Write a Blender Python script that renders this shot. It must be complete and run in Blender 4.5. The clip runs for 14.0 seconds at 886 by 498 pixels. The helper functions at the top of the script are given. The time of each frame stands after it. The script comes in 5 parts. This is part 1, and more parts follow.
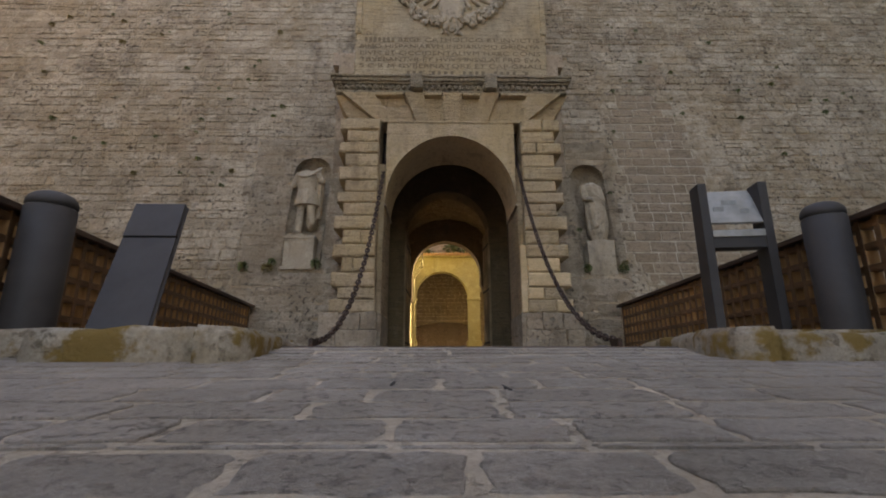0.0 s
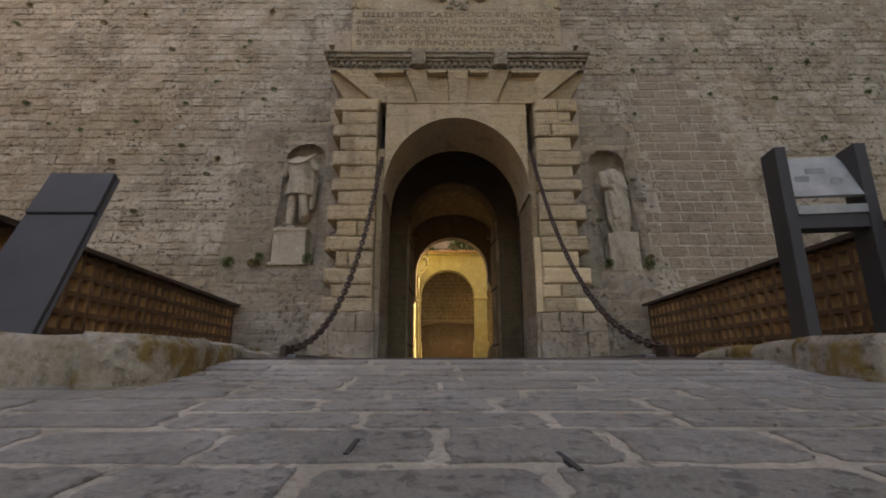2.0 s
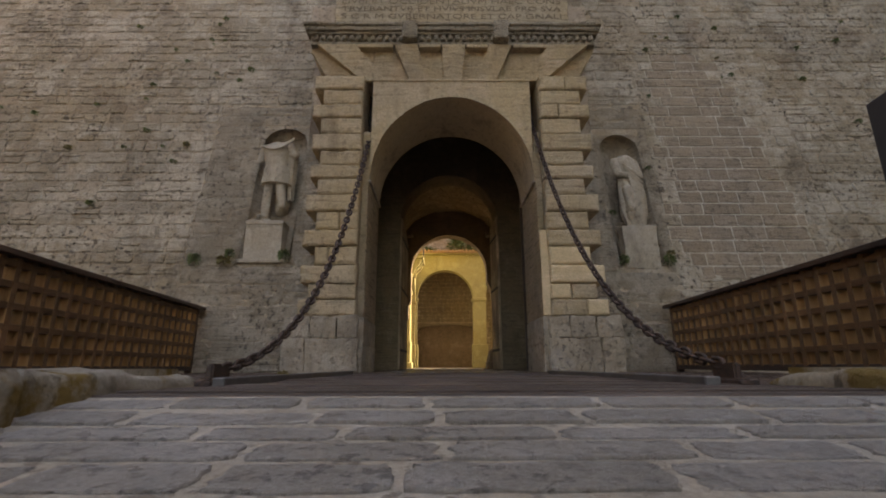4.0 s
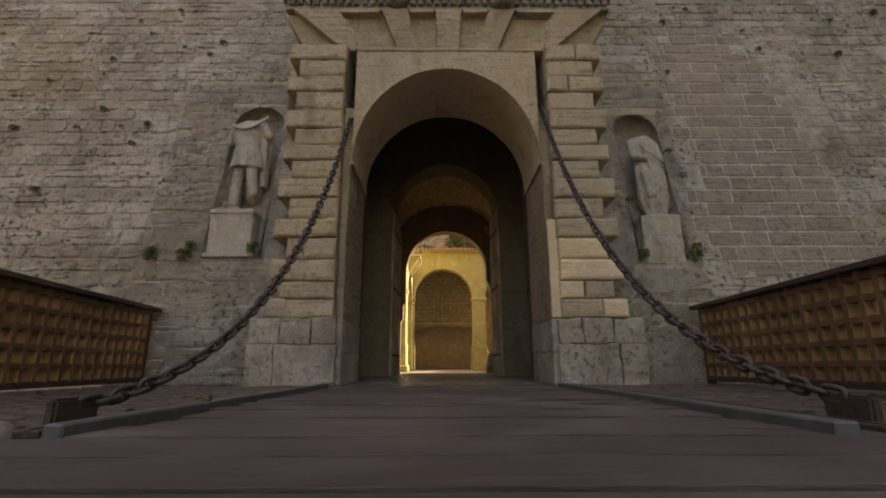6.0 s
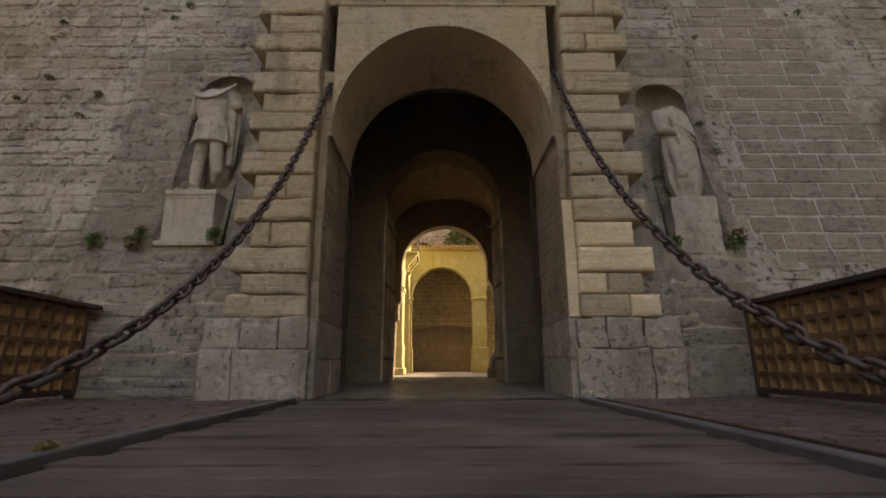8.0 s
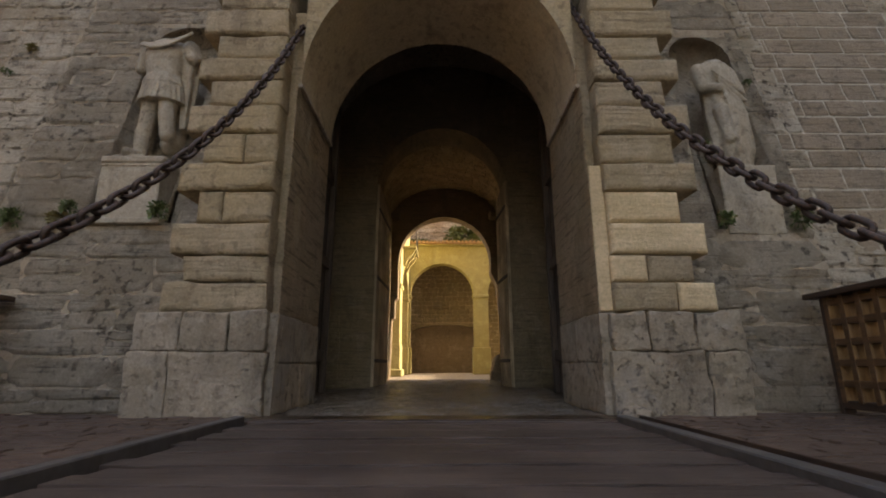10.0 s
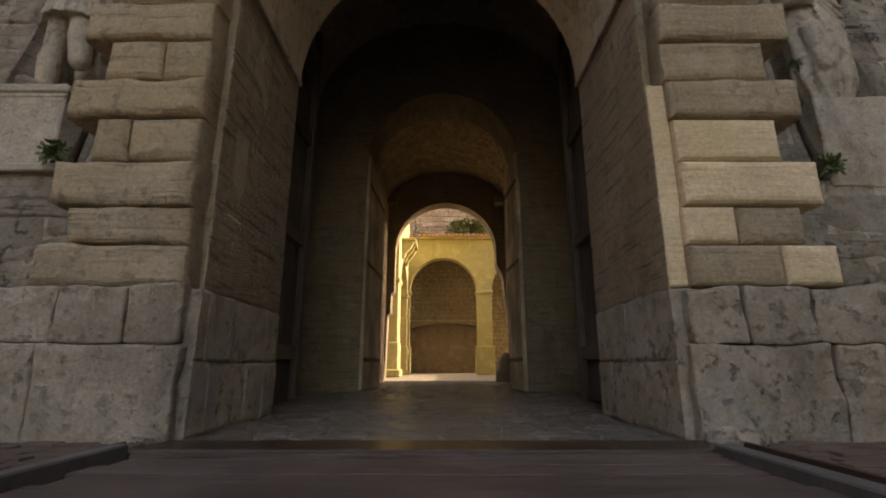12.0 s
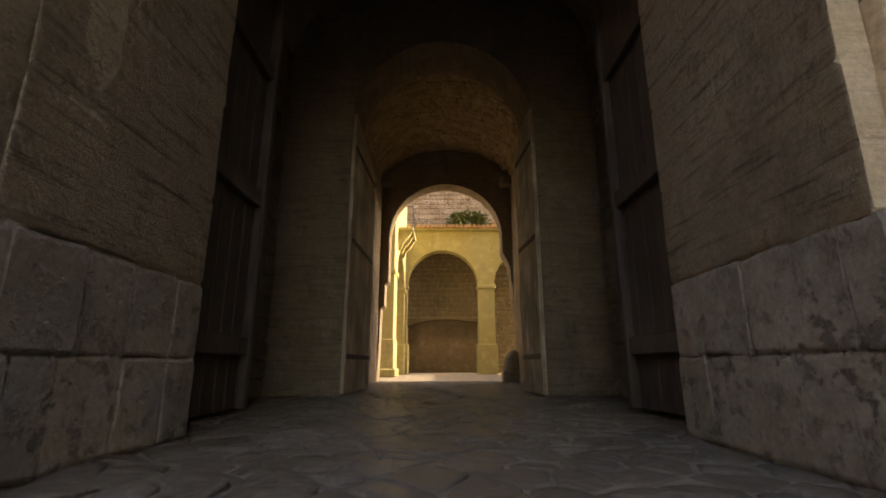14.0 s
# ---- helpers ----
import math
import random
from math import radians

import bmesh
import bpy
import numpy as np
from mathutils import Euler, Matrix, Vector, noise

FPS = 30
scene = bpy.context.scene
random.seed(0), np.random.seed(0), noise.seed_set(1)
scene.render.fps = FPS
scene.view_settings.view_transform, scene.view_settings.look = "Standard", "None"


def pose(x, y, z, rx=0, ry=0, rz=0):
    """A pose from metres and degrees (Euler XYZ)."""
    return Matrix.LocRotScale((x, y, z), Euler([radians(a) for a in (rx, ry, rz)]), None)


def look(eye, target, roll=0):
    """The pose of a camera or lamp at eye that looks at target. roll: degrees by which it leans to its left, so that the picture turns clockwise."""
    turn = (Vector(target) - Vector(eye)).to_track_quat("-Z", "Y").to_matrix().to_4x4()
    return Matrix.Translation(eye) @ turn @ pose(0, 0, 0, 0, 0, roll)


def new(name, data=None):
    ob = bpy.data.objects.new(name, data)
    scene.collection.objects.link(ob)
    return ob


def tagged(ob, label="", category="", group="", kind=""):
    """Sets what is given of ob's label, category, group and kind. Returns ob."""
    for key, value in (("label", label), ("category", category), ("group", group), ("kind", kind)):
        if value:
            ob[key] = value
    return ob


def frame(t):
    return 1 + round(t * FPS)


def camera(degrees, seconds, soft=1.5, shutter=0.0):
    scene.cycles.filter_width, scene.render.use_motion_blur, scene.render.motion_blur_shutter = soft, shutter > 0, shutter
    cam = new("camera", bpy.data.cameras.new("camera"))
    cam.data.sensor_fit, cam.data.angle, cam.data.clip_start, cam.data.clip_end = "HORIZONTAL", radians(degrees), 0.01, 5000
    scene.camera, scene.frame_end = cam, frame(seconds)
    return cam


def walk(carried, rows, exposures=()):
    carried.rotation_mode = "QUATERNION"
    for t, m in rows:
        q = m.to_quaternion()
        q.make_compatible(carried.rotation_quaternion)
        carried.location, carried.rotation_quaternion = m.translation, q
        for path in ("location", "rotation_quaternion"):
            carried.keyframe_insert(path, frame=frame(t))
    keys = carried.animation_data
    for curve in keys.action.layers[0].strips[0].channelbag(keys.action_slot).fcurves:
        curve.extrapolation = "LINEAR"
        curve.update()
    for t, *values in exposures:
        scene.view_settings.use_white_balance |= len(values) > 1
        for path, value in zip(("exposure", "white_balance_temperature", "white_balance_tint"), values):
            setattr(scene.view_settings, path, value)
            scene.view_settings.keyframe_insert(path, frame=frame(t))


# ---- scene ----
# ---- camera ----
cam = camera(87.5, 14.0, 1.9)
# seconds, x, y, z, yaw, pitch, roll
ROWS = [
    (0.0, -0.342, -10.044, -0.161, -0.93, 14.09, 0.05),
    (0.5, -0.343, -9.803, -0.131, -0.70, 14.12, 0.03),
    (1.0, -0.344, -9.549, -0.103, -0.45, 14.08, 0.06),
    (1.5, -0.331, -9.292, -0.075, -0.29, 14.06, 0.02),
    (2.0, -0.315, -9.023, -0.043, -0.22, 14.04, 0.03),
    (2.5, -0.297, -8.766, -0.000, -0.24, 14.10, 0.04),
    (3.0, -0.279, -8.493, 0.036, -0.31, 14.19, 0.10),
    (5.5, -0.132, -7.143, 0.226, -0.39, 14.20, 0.16),
    (6.0, -0.109, -6.871, 0.257, -0.39, 14.20, 0.15),
    (6.5, -0.091, -6.605, 0.275, -0.39, 14.19, 0.16),
    (7.0, -0.076, -6.321, 0.299, -0.41, 14.21, 0.16),
    (7.5, -0.060, -6.038, 0.327, -0.41, 14.23, 0.13),
    (8.0, -0.041, -5.740, 0.361, -0.41, 14.22, 0.17),
    (10.5, 0.020, -4.212, 0.434, -0.27, 14.17, 0.04),
    (11.0, 0.027, -3.864, 0.437, -0.23, 14.13, 0.00),
    (11.5, 0.033, -3.516, 0.431, -0.19, 14.20, -0.03),
    (12.0, 0.038, -3.146, 0.428, -0.12, 14.18, -0.01),
    (12.5, 0.041, -2.788, 0.424, -0.09, 14.12, 0.05),
    (13.0, 0.037, -2.414, 0.419, -0.11, 14.11, 0.06),
    (13.5, 0.033, -2.046, 0.417, -0.18, 14.13, 0.06),
    (14.0, 0.023, -1.679, 0.413, -0.22, 14.10, 0.06),
]
walk(cam, [(t, pose(x, y, z, 90 + pitch, roll, yaw)) for t, x, y, z, yaw, pitch, roll in ROWS], [(0.0, 2.28, 8650, 18), (10.0, 2.33, 8650, 18), (14.0, 2.46, 8650, 18)])

# ---- light ----
world = bpy.data.worlds.new("sky")
scene.world = world
world.use_nodes = True
wn = world.node_tree
sky = wn.nodes.new("ShaderNodeTexSky")
sky.sky_type = "NISHITA"
sky.sun_disc = False
SUN_EL, SUN_AZ = radians(33), radians(82)   # azimuth from north (+y) towards east (+x)
sky.sun_elevation = SUN_EL
sky.sun_rotation = SUN_AZ
sky.dust_density = 3.0
wn.links.new(sky.outputs[0], wn.nodes["Background"].inputs[0])
wn.nodes["Background"].inputs[1].default_value = 0.15
sun = new("sun", bpy.data.lights.new("sun", "SUN"))
sun.data.energy, sun.data.angle, sun.data.color = 2.0, radians(0.6), (1.0, 0.95, 0.82)
to_sun = Vector((math.sin(SUN_AZ) * math.cos(SUN_EL), math.cos(SUN_AZ) * math.cos(SUN_EL), math.sin(SUN_EL)))
sun.matrix_world = look(to_sun * 60, (0, 0, 0))


# ---- materials ----
def material(name):
    m = bpy.data.materials.new(name)
    m.use_nodes = True
    nt = m.node_tree
    return m, nt, nt.nodes["Principled BSDF"]


def mix(nt, fac, a, b, mode="MIX"):
    n = nt.nodes.new("ShaderNodeMix")
    n.data_type, n.blend_type = "RGBA", mode
    for key, v in ((0, fac), (6, a), (7, b)):
        if isinstance(v, bpy.types.NodeSocket):
            nt.links.new(v, n.inputs[key])
        else:
            n.inputs[key].default_value = v if key == 0 else (*v, 1)
    return n.outputs[2]


def ramp(nt, src, lo, hi):
    n = nt.nodes.new("ShaderNodeMapRange")
    nt.links.new(src, n.inputs[0])
    n.inputs[1].default_value, n.inputs[2].default_value = lo, hi
    return n.outputs[0]


def tex(nt, vec, scale, detail=6.0, rough=0.6, stretch=(1, 1, 1), turn=(0, 0, 0)):
    mp = nt.nodes.new("ShaderNodeMapping")
    mp.inputs["Scale"].default_value = stretch
    mp.inputs["Rotation"].default_value = turn
    nt.links.new(vec, mp.inputs[0])
    n = nt.nodes.new("ShaderNodeTexNoise")
    n.inputs["Scale"].default_value, n.inputs["Detail"].default_value, n.inputs["Roughness"].default_value = scale, detail, rough
    nt.links.new(mp.outputs[0], n.inputs["Vector"])
    return n.outputs["Fac"]


def world_vec(nt):
    n = nt.nodes.new("ShaderNodeNewGeometry")
    return n.outputs["Position"], n.outputs["Random Per Island"]


def bump(nt, bsdf, height, strength, dist, prev=None):
    n = nt.nodes.new("ShaderNodeBump")
    n.inputs["Strength"].default_value, n.inputs["Distance"].default_value = strength, dist
    nt.links.new(height, n.inputs["Height"])
    if prev is not None:
        nt.links.new(prev, n.inputs["Normal"])
    nt.links.new(n.outputs[0], bsdf.inputs["Normal"])
    return n.outputs[0]


def times(nt, src, k):
    n = nt.nodes.new("ShaderNodeMath")
    n.operation = "MULTIPLY"
    n.inputs[1].default_value = k
    nt.links.new(src, n.inputs[0])
    return n.outputs[0]


def stone(name, base, warm, dark, rough=0.9, piece=0.5, bed=True, island=False, stain=0.6, relief=1.0, pits=0.5, turn=(0, 0, 0), grain=1.0, pale=0.5, layers=5.0, patch=0.0, crack_at=0.475):
    """Weathered stone: colour per piece, blotches, pale patches, dark stains, pits, bedding layers and grain."""
    m, nt, b = material(name)
    pos, isl = world_vec(nt)
    oi = nt.nodes.new("ShaderNodeObjectInfo")
    rnd = isl if island else oi.outputs["Random"]
    col = mix(nt, ramp(nt, tex(nt, pos, 0.5, 5), 0.40, 0.62), base, warm)
    deep = tuple(v * 0.62 for v in warm)
    col = mix(nt, times(nt, rnd, piece), col, deep)
    mid = tex(nt, pos, 2.3, 9, 0.72)
    light = tuple(min(1, v * 1.3 + 0.02) for v in base)
    col = mix(nt, times(nt, ramp(nt, mid, 0.5, 0.62), pale), col, light)
    if patch:
        big = tex(nt, pos, 0.75, 10, 0.68, (1, 1, 1.5), (0.3, 0.9, 0.2))
        col = mix(nt, times(nt, ramp(nt, big, 0.51, 0.57), patch), col, tuple(min(1, v * 1.28 + 0.03) for v in base))
        col = mix(nt, times(nt, ramp(nt, big, 0.43, 0.36), patch * 0.8), col, (0.20, 0.135, 0.085))
    st = tex(nt, pos, 1.5, 9, 0.72, (1, 1, 0.4))
    col = mix(nt, times(nt, ramp(nt, st, 0.54, 0.74), stain), col, dark)
    fine = tex(nt, pos, 36 * grain, 7, 0.75)
    pit = tex(nt, pos, 11 * grain, 4, 0.6)
    hole = ramp(nt, pit, 0.55, 0.63)
    worn = ramp(nt, tex(nt, pos, 0.8, 7, 0.65), 0.44, 0.58)
    both = nt.nodes.new("ShaderNodeMath")
    both.operation = "MULTIPLY"
    nt.links.new(hole, both.inputs[0])
    nt.links.new(worn, both.inputs[1])
    col = mix(nt, times(nt, hole, pits * 0.35), col, dark)
    col = mix(nt, times(nt, both.outputs[0], pits), col, dark)
    if bed:
        layer = tex(nt, pos, layers, 9, 0.72, (0.35, 0.35, 6), turn)
        crack = ramp(nt, layer, crack_at, crack_at - 0.11)
        col = mix(nt, times(nt, crack, 0.75 * min(1.0, relief)), col, dark)
    shade = nt.nodes.new("ShaderNodeMapRange")
    shade.inputs[1].default_value, shade.inputs[2].default_value = 0.3, 0.7
    shade.inputs[3].default_value, shade.inputs[4].default_value = 0.76, 1.22
    nt.links.new(fine, shade.inputs[0])
    comb = nt.nodes.new("ShaderNodeCombineColor")
    for k in range(3):
        nt.links.new(shade.outputs[0], comb.inputs[k])
    col = mix(nt, 1.0, col, comb.outputs[0], "MULTIPLY")
    nt.links.new(col, b.inputs["Base Color"])
    b.inputs["Roughness"].default_value = rough
    b.inputs["Specular IOR Level"].default_value = 0.25
    n = bump(nt, b, tex(nt, pos, 5, 9, 0.7), 0.9 * relief, 0.06)
    if bed:
        n = bump(nt, b, layer, 1.0 * relief, 0.05, n)
    if pits:
        inv = nt.nodes.new("ShaderNodeMath")
        inv.operation = "SUBTRACT"
        inv.inputs[0].default_value = 1.0
        nt.links.new(hole, inv.inputs[1])
        n = bump(nt, b, inv.outputs[0], 0.7 * relief, 0.012, n)
    bump(nt, b, fine, 0.7 * relief, 0.010, n)
    return m


M_WALL = stone("wall_stone", (0.385, 0.325, 0.247), (0.395, 0.312, 0.21), (0.075, 0.058, 0.045), island=True, piece=0.5, stain=0.75, pits=0.8, pale=0.7, relief=0.95, patch=0.7, crack_at=0.445)
M_WALLP = stone("wall_stone_piece", (0.385, 0.325, 0.247), (0.395, 0.312, 0.21), (0.075, 0.058, 0.045), piece=0.5, stain=0.75, pits=0.8, pale=0.7, relief=0.95, patch=0.7, crack_at=0.445)
M_LAYER = stone("layered_stone", (0.455, 0.38, 0.288), (0.465, 0.365, 0.252), (0.07, 0.056, 0.045), piece=0.35, stain=0.65, pits=0.6, relief=1.8, pale=0.7, layers=5.0, patch=0.5, crack_at=0.44)
M_ASHLAR = stone("ashlar_stone", (0.30, 0.235, 0.172), (0.35, 0.265, 0.18), (0.075, 0.06, 0.05), piece=0.6, stain=0.5, pits=0.4, pale=0.35, relief=0.7)
M_MORTAR = stone("lime_mortar", (0.365, 0.295, 0.215), (0.375, 0.285, 0.19), (0.09, 0.07, 0.053), bed=False, piece=0.0, stain=0.7, pits=0.7, relief=1.3, patch=0.4)
M_JOINT = stone("dusty_joint", (0.22, 0.185, 0.145), (0.25, 0.20, 0.13), (0.06, 0.05, 0.04), bed=False, piece=0.0, stain=0.7)
M_BED = stone("dark_dusty_joint", (0.19, 0.158, 0.122), (0.20, 0.16, 0.11), (0.06, 0.05, 0.04), bed=False, piece=0.0, stain=0.7)
M_GATE = stone("gate_sandstone", (0.51, 0.40, 0.27), (0.57, 0.43, 0.25), (0.17, 0.12, 0.08), piece=0.35, stain=0.6, pits=0.35, relief=1.15, pale=0.4, layers=3.0, crack_at=0.43)
M_SOFFIT = stone("grey_soffit_sandstone", (0.45, 0.35, 0.235), (0.51, 0.385, 0.235), (0.09, 0.07, 0.05), bed=False, piece=0.0, stain=0.8, pits=0.3, relief=0.7, pale=0.2)
M_NEWST = stone("new_sandstone", (0.59, 0.45, 0.285), (0.61, 0.455, 0.26), (0.32, 0.235, 0.135), piece=0.12, stain=0.35, pits=0.15, relief=0.4)
M_PLINTH = stone("grey_plinth_stone", (0.38, 0.31, 0.235), (0.42, 0.335, 0.235), (0.085, 0.07, 0.056), bed=False, piece=0.35, stain=0.7, pits=0.6, relief=1.3, pale=0.6, patch=0.4)
M_REVEAL = stone("eroded_reveal_stone", (0.56, 0.42, 0.275), (0.58, 0.425, 0.245), (0.10, 0.07, 0.043), piece=0.2, stain=0.5, pits=0.4, relief=2.0, turn=(0.5, 0, 0), layers=4.2, crack_at=0.465)
M_STATUE = stone("statue_marble", (0.385, 0.33, 0.258), (0.39, 0.318, 0.225), (0.10, 0.082, 0.065), bed=False, piece=0.0, stain=0.75, pits=0.5, relief=0.8)
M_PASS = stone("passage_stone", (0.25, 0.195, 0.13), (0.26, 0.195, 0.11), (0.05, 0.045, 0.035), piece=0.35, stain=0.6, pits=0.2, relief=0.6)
M_SOOT = stone("dark_vault_plaster", (0.43, 0.345, 0.265), (0.42, 0.33, 0.235), (0.045, 0.04, 0.035), bed=False, stain=0.6, relief=0.6)
M_RUBBLE = stone("rubble_stone", (0.38, 0.30, 0.18), (0.38, 0.28, 0.15), (0.08, 0.06, 0.04), island=True, piece=0.7, bed=False, stain=0.6, pits=0.7)
M_OCHRE = stone("ochre_limestone", (0.385, 0.345, 0.16), (0.385, 0.325, 0.13), (0.17, 0.145, 0.06), bed=False, piece=0.1, stain=0.55, pits=0.3, relief=0.6)
M_PAVE = stone("grey_paving_stone", (0.385, 0.352, 0.318), (0.395, 0.347, 0.295), (0.105, 0.093, 0.085), rough=0.55, piece=0.5, bed=False, stain=0.5, pits=0.5, relief=1.4, pale=0.45, grain=1.8)
M_PAVEJ = stone("paving_mortar", (0.41, 0.355, 0.29), (0.415, 0.345, 0.265), (0.14, 0.115, 0.092), rough=0.8, piece=0.0, bed=False, stain=0.55, pits=0.6, relief=1.0)
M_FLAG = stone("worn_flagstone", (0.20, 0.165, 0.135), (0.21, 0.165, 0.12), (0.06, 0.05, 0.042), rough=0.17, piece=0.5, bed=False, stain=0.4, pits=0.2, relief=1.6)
M_KERB = stone("kerb_stone", (0.37, 0.325, 0.265), (0.385, 0.315, 0.22), (0.10, 0.078, 0.05), piece=0.2, bed=False, stain=0.75, pits=0.6, relief=1.3, pale=0.6, patch=0.4)
M_CORN = stone("grey_cornice_stone", (0.33, 0.28, 0.215), (0.36, 0.29, 0.19), (0.09, 0.075, 0.055), piece=0.1, stain=0.8, pits=0.6, relief=1.2)
M_LIME = stone("pale_lime_mortar", (0.47, 0.41, 0.325), (0.45, 0.38, 0.28), (0.16, 0.13, 0.10), bed=False, piece=0.0, stain=0.5, pits=0.4)
M_PANEL = stone("panel_stone", (0.40, 0.325, 0.225), (0.44, 0.335, 0.20), (0.11, 0.09, 0.065), piece=0.0, stain=0.6, pits=0.5, relief=0.8)
# Rubble stone again, its colour darkened for the shade under the arcade.
M_RUBSHADE = stone("shaded_rubble_stone", (0.22, 0.175, 0.10), (0.22, 0.165, 0.085), (0.05, 0.04, 0.027), island=True, piece=0.6, bed=False, stain=0.6, pits=0.7)
M_EARTH = stone("dry_earth", (0.24, 0.20, 0.15), (0.26, 0.20, 0.13), (0.10, 0.09, 0.07), bed=False, piece=0.0)


def lichen(m, colour, lo, hi, scale):
    """Lays patches of a second colour over a stone."""
    nt = m.node_tree
    b = nt.nodes["Principled BSDF"]
    old = b.inputs["Base Color"].links[0].from_socket
    pos, _ = world_vec(nt)
    nt.links.new(mix(nt, ramp(nt, tex(nt, pos, scale, 5, 0.6), lo, hi), old, colour), b.inputs["Base Color"])


lichen(M_KERB, (0.235, 0.155, 0.05), 0.51, 0.57, 2.1)
lichen(M_PLINTH, (0.29, 0.262, 0.232), 0.55, 0.75, 1.8)
M_FLAG.node_tree.nodes["Principled BSDF"].inputs["Specular IOR Level"].default_value = 0.6


def wood(name, base, dark, rough=0.7, along=(1, 14, 14), light=None):
    m, nt, b = material(name)
    tc = nt.nodes.new("ShaderNodeTexCoord")
    oi = nt.nodes.new("ShaderNodeObjectInfo")
    add = nt.nodes.new("ShaderNodeVectorMath")
    add.operation = "MULTIPLY_ADD"
    comb = nt.nodes.new("ShaderNodeCombineXYZ")
    for k in range(3):
        nt.links.new(oi.outputs["Random"], comb.inputs[k])
    nt.links.new(comb.outputs[0], add.inputs[0])
    add.inputs[1].default_value = (31, 17, 23)
    pos, _ = world_vec(nt)
    nt.links.new(pos, add.inputs[2])
    v = add.outputs[0]
    g = tex(nt, v, 2.2, 8, 0.65, along)
    col = mix(nt, ramp(nt, g, 0.32, 0.68), dark, base)
    big = tex(nt, pos, 1.3, 5)
    col = mix(nt, ramp(nt, big, 0.45, 0.75), col, light or tuple(c * 1.35 for c in base))
    f = nt.nodes.new("ShaderNodeMath")
    f.operation = "MULTIPLY"
    f.inputs[1].default_value = 0.45
    nt.links.new(oi.outputs["Random"], f.inputs[0])
    col = mix(nt, f.outputs[0], col, dark)
    nt.links.new(col, b.inputs["Base Color"])
    b.inputs["Roughness"].default_value = rough
    b.inputs["Specular IOR Level"].default_value = 0.35
    n1 = bump(nt, b, g, 0.8, 0.018)
    bump(nt, b, tex(nt, v, 9, 8, 0.7, along), 0.5, 0.004, n1)
    return m


M_DECK = wood("deck_plank", (0.118, 0.08, 0.062), (0.036, 0.025, 0.02), 0.5, (1, 16, 16), (0.16, 0.115, 0.095))
M_SILL = wood("polished_sill_timber", (0.06, 0.036, 0.022), (0.03, 0.018, 0.012), 0.25, (1, 16, 16))
M_SIDE = wood("side_deck_block", (0.115, 0.072, 0.05), (0.06, 0.04, 0.03), 0.6, (1, 10, 10))
# Lighter brown for upright sides only, with the light put into the colour.
M_SLATLIT = wood("lit_brown_slat", (0.43, 0.255, 0.11), (0.20, 0.11, 0.046), 0.5, (14, 14, 2))
M_SLATH = wood("dark_brown_slat", (0.16, 0.085, 0.04), (0.075, 0.04, 0.02), 0.5, (12, 1, 12))
M_RAILTOP = wood("dark_rail", (0.075, 0.045, 0.03), (0.035, 0.022, 0.017), 0.55, (12, 1, 12))
M_OLDWOOD = wood("old_gate_timber", (0.13, 0.095, 0.068), (0.04, 0.03, 0.024), 0.8, (16, 16, 0.7))
M_DOORW = wood("weathered_door", (0.62, 0.48, 0.31), (0.16, 0.11, 0.07), 0.8, (16, 16, 0.7))


def plain(name, base, rough, metal=0.0, vary=0.25, scale=6.0, spec=0.5, rust=None):
    m, nt, b = material(name)
    pos, _ = world_vec(nt)
    g = tex(nt, pos, scale, 7, 0.65)
    col = mix(nt, ramp(nt, g, 0.35, 0.7), tuple(c * (1 - vary) for c in base), tuple(c * (1 + vary) for c in base))
    if rust:
        col = mix(nt, ramp(nt, tex(nt, pos, scale * 4, 6), 0.5, 0.68), col, rust)
    nt.links.new(col, b.inputs["Base Color"])
    b.inputs["Roughness"].default_value, b.inputs["Metallic"].default_value = rough, metal
    b.inputs["Specular IOR Level"].default_value = spec
    bump(nt, b, tex(nt, pos, scale * 14, 4), 0.15, 0.003)
    return m


M_STEEL = plain("dark_painted_steel", (0.043, 0.041, 0.042), 0.62, 0.0, 0.15, 3.0, 0.3)
M_IRON = plain("rusty_iron", (0.06, 0.042, 0.035), 0.6, 0.4, 0.4, 20, rust=(0.12, 0.055, 0.03))
M_EDGE = plain("grey_steel_edge", (0.10, 0.09, 0.084), 0.5, 0.2, 0.3, 9)
M_SHEET = plain("faded_panel_print", (0.27, 0.275, 0.27), 0.22, 0.0, 0.2, 5)
M_INK = plain("printed_ink", (0.22, 0.23, 0.23), 0.3)
M_LETTER = plain("carved_letter_shade", (0.205, 0.158, 0.103), 0.9, 0, 0.25, 9)
# Near-black colour standing in for the shade inside gaps and slots.
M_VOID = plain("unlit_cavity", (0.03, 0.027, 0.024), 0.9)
M_TILE = plain("clay_roof_tile", (0.42, 0.25, 0.12), 0.8, 0, 0.35, 7)
M_LEAF = plain("weed_leaf", (0.11, 0.14, 0.045), 0.6, 0, 0.4, 12)
M_DRY = plain("dry_weed", (0.20, 0.16, 0.06), 0.8, 0, 0.3, 12)
M_BUSH = plain("bush_leaf", (0.075, 0.10, 0.025), 0.6, 0, 0.4, 5)


# ---- mesh helpers ----
def add_mesh(name, verts, faces, mat, parent=None, smooth=False):
    me = bpy.data.meshes.new(name)
    me.from_pydata([tuple(v) for v in verts], [], [tuple(f) for f in faces])
    me.validate()
    me.materials.append(mat)
    if smooth:
        me.polygons.foreach_set("use_smooth", [True] * len(me.polygons))
    me.update()
    ob = new(name, me)
    ob.parent = parent
    return ob


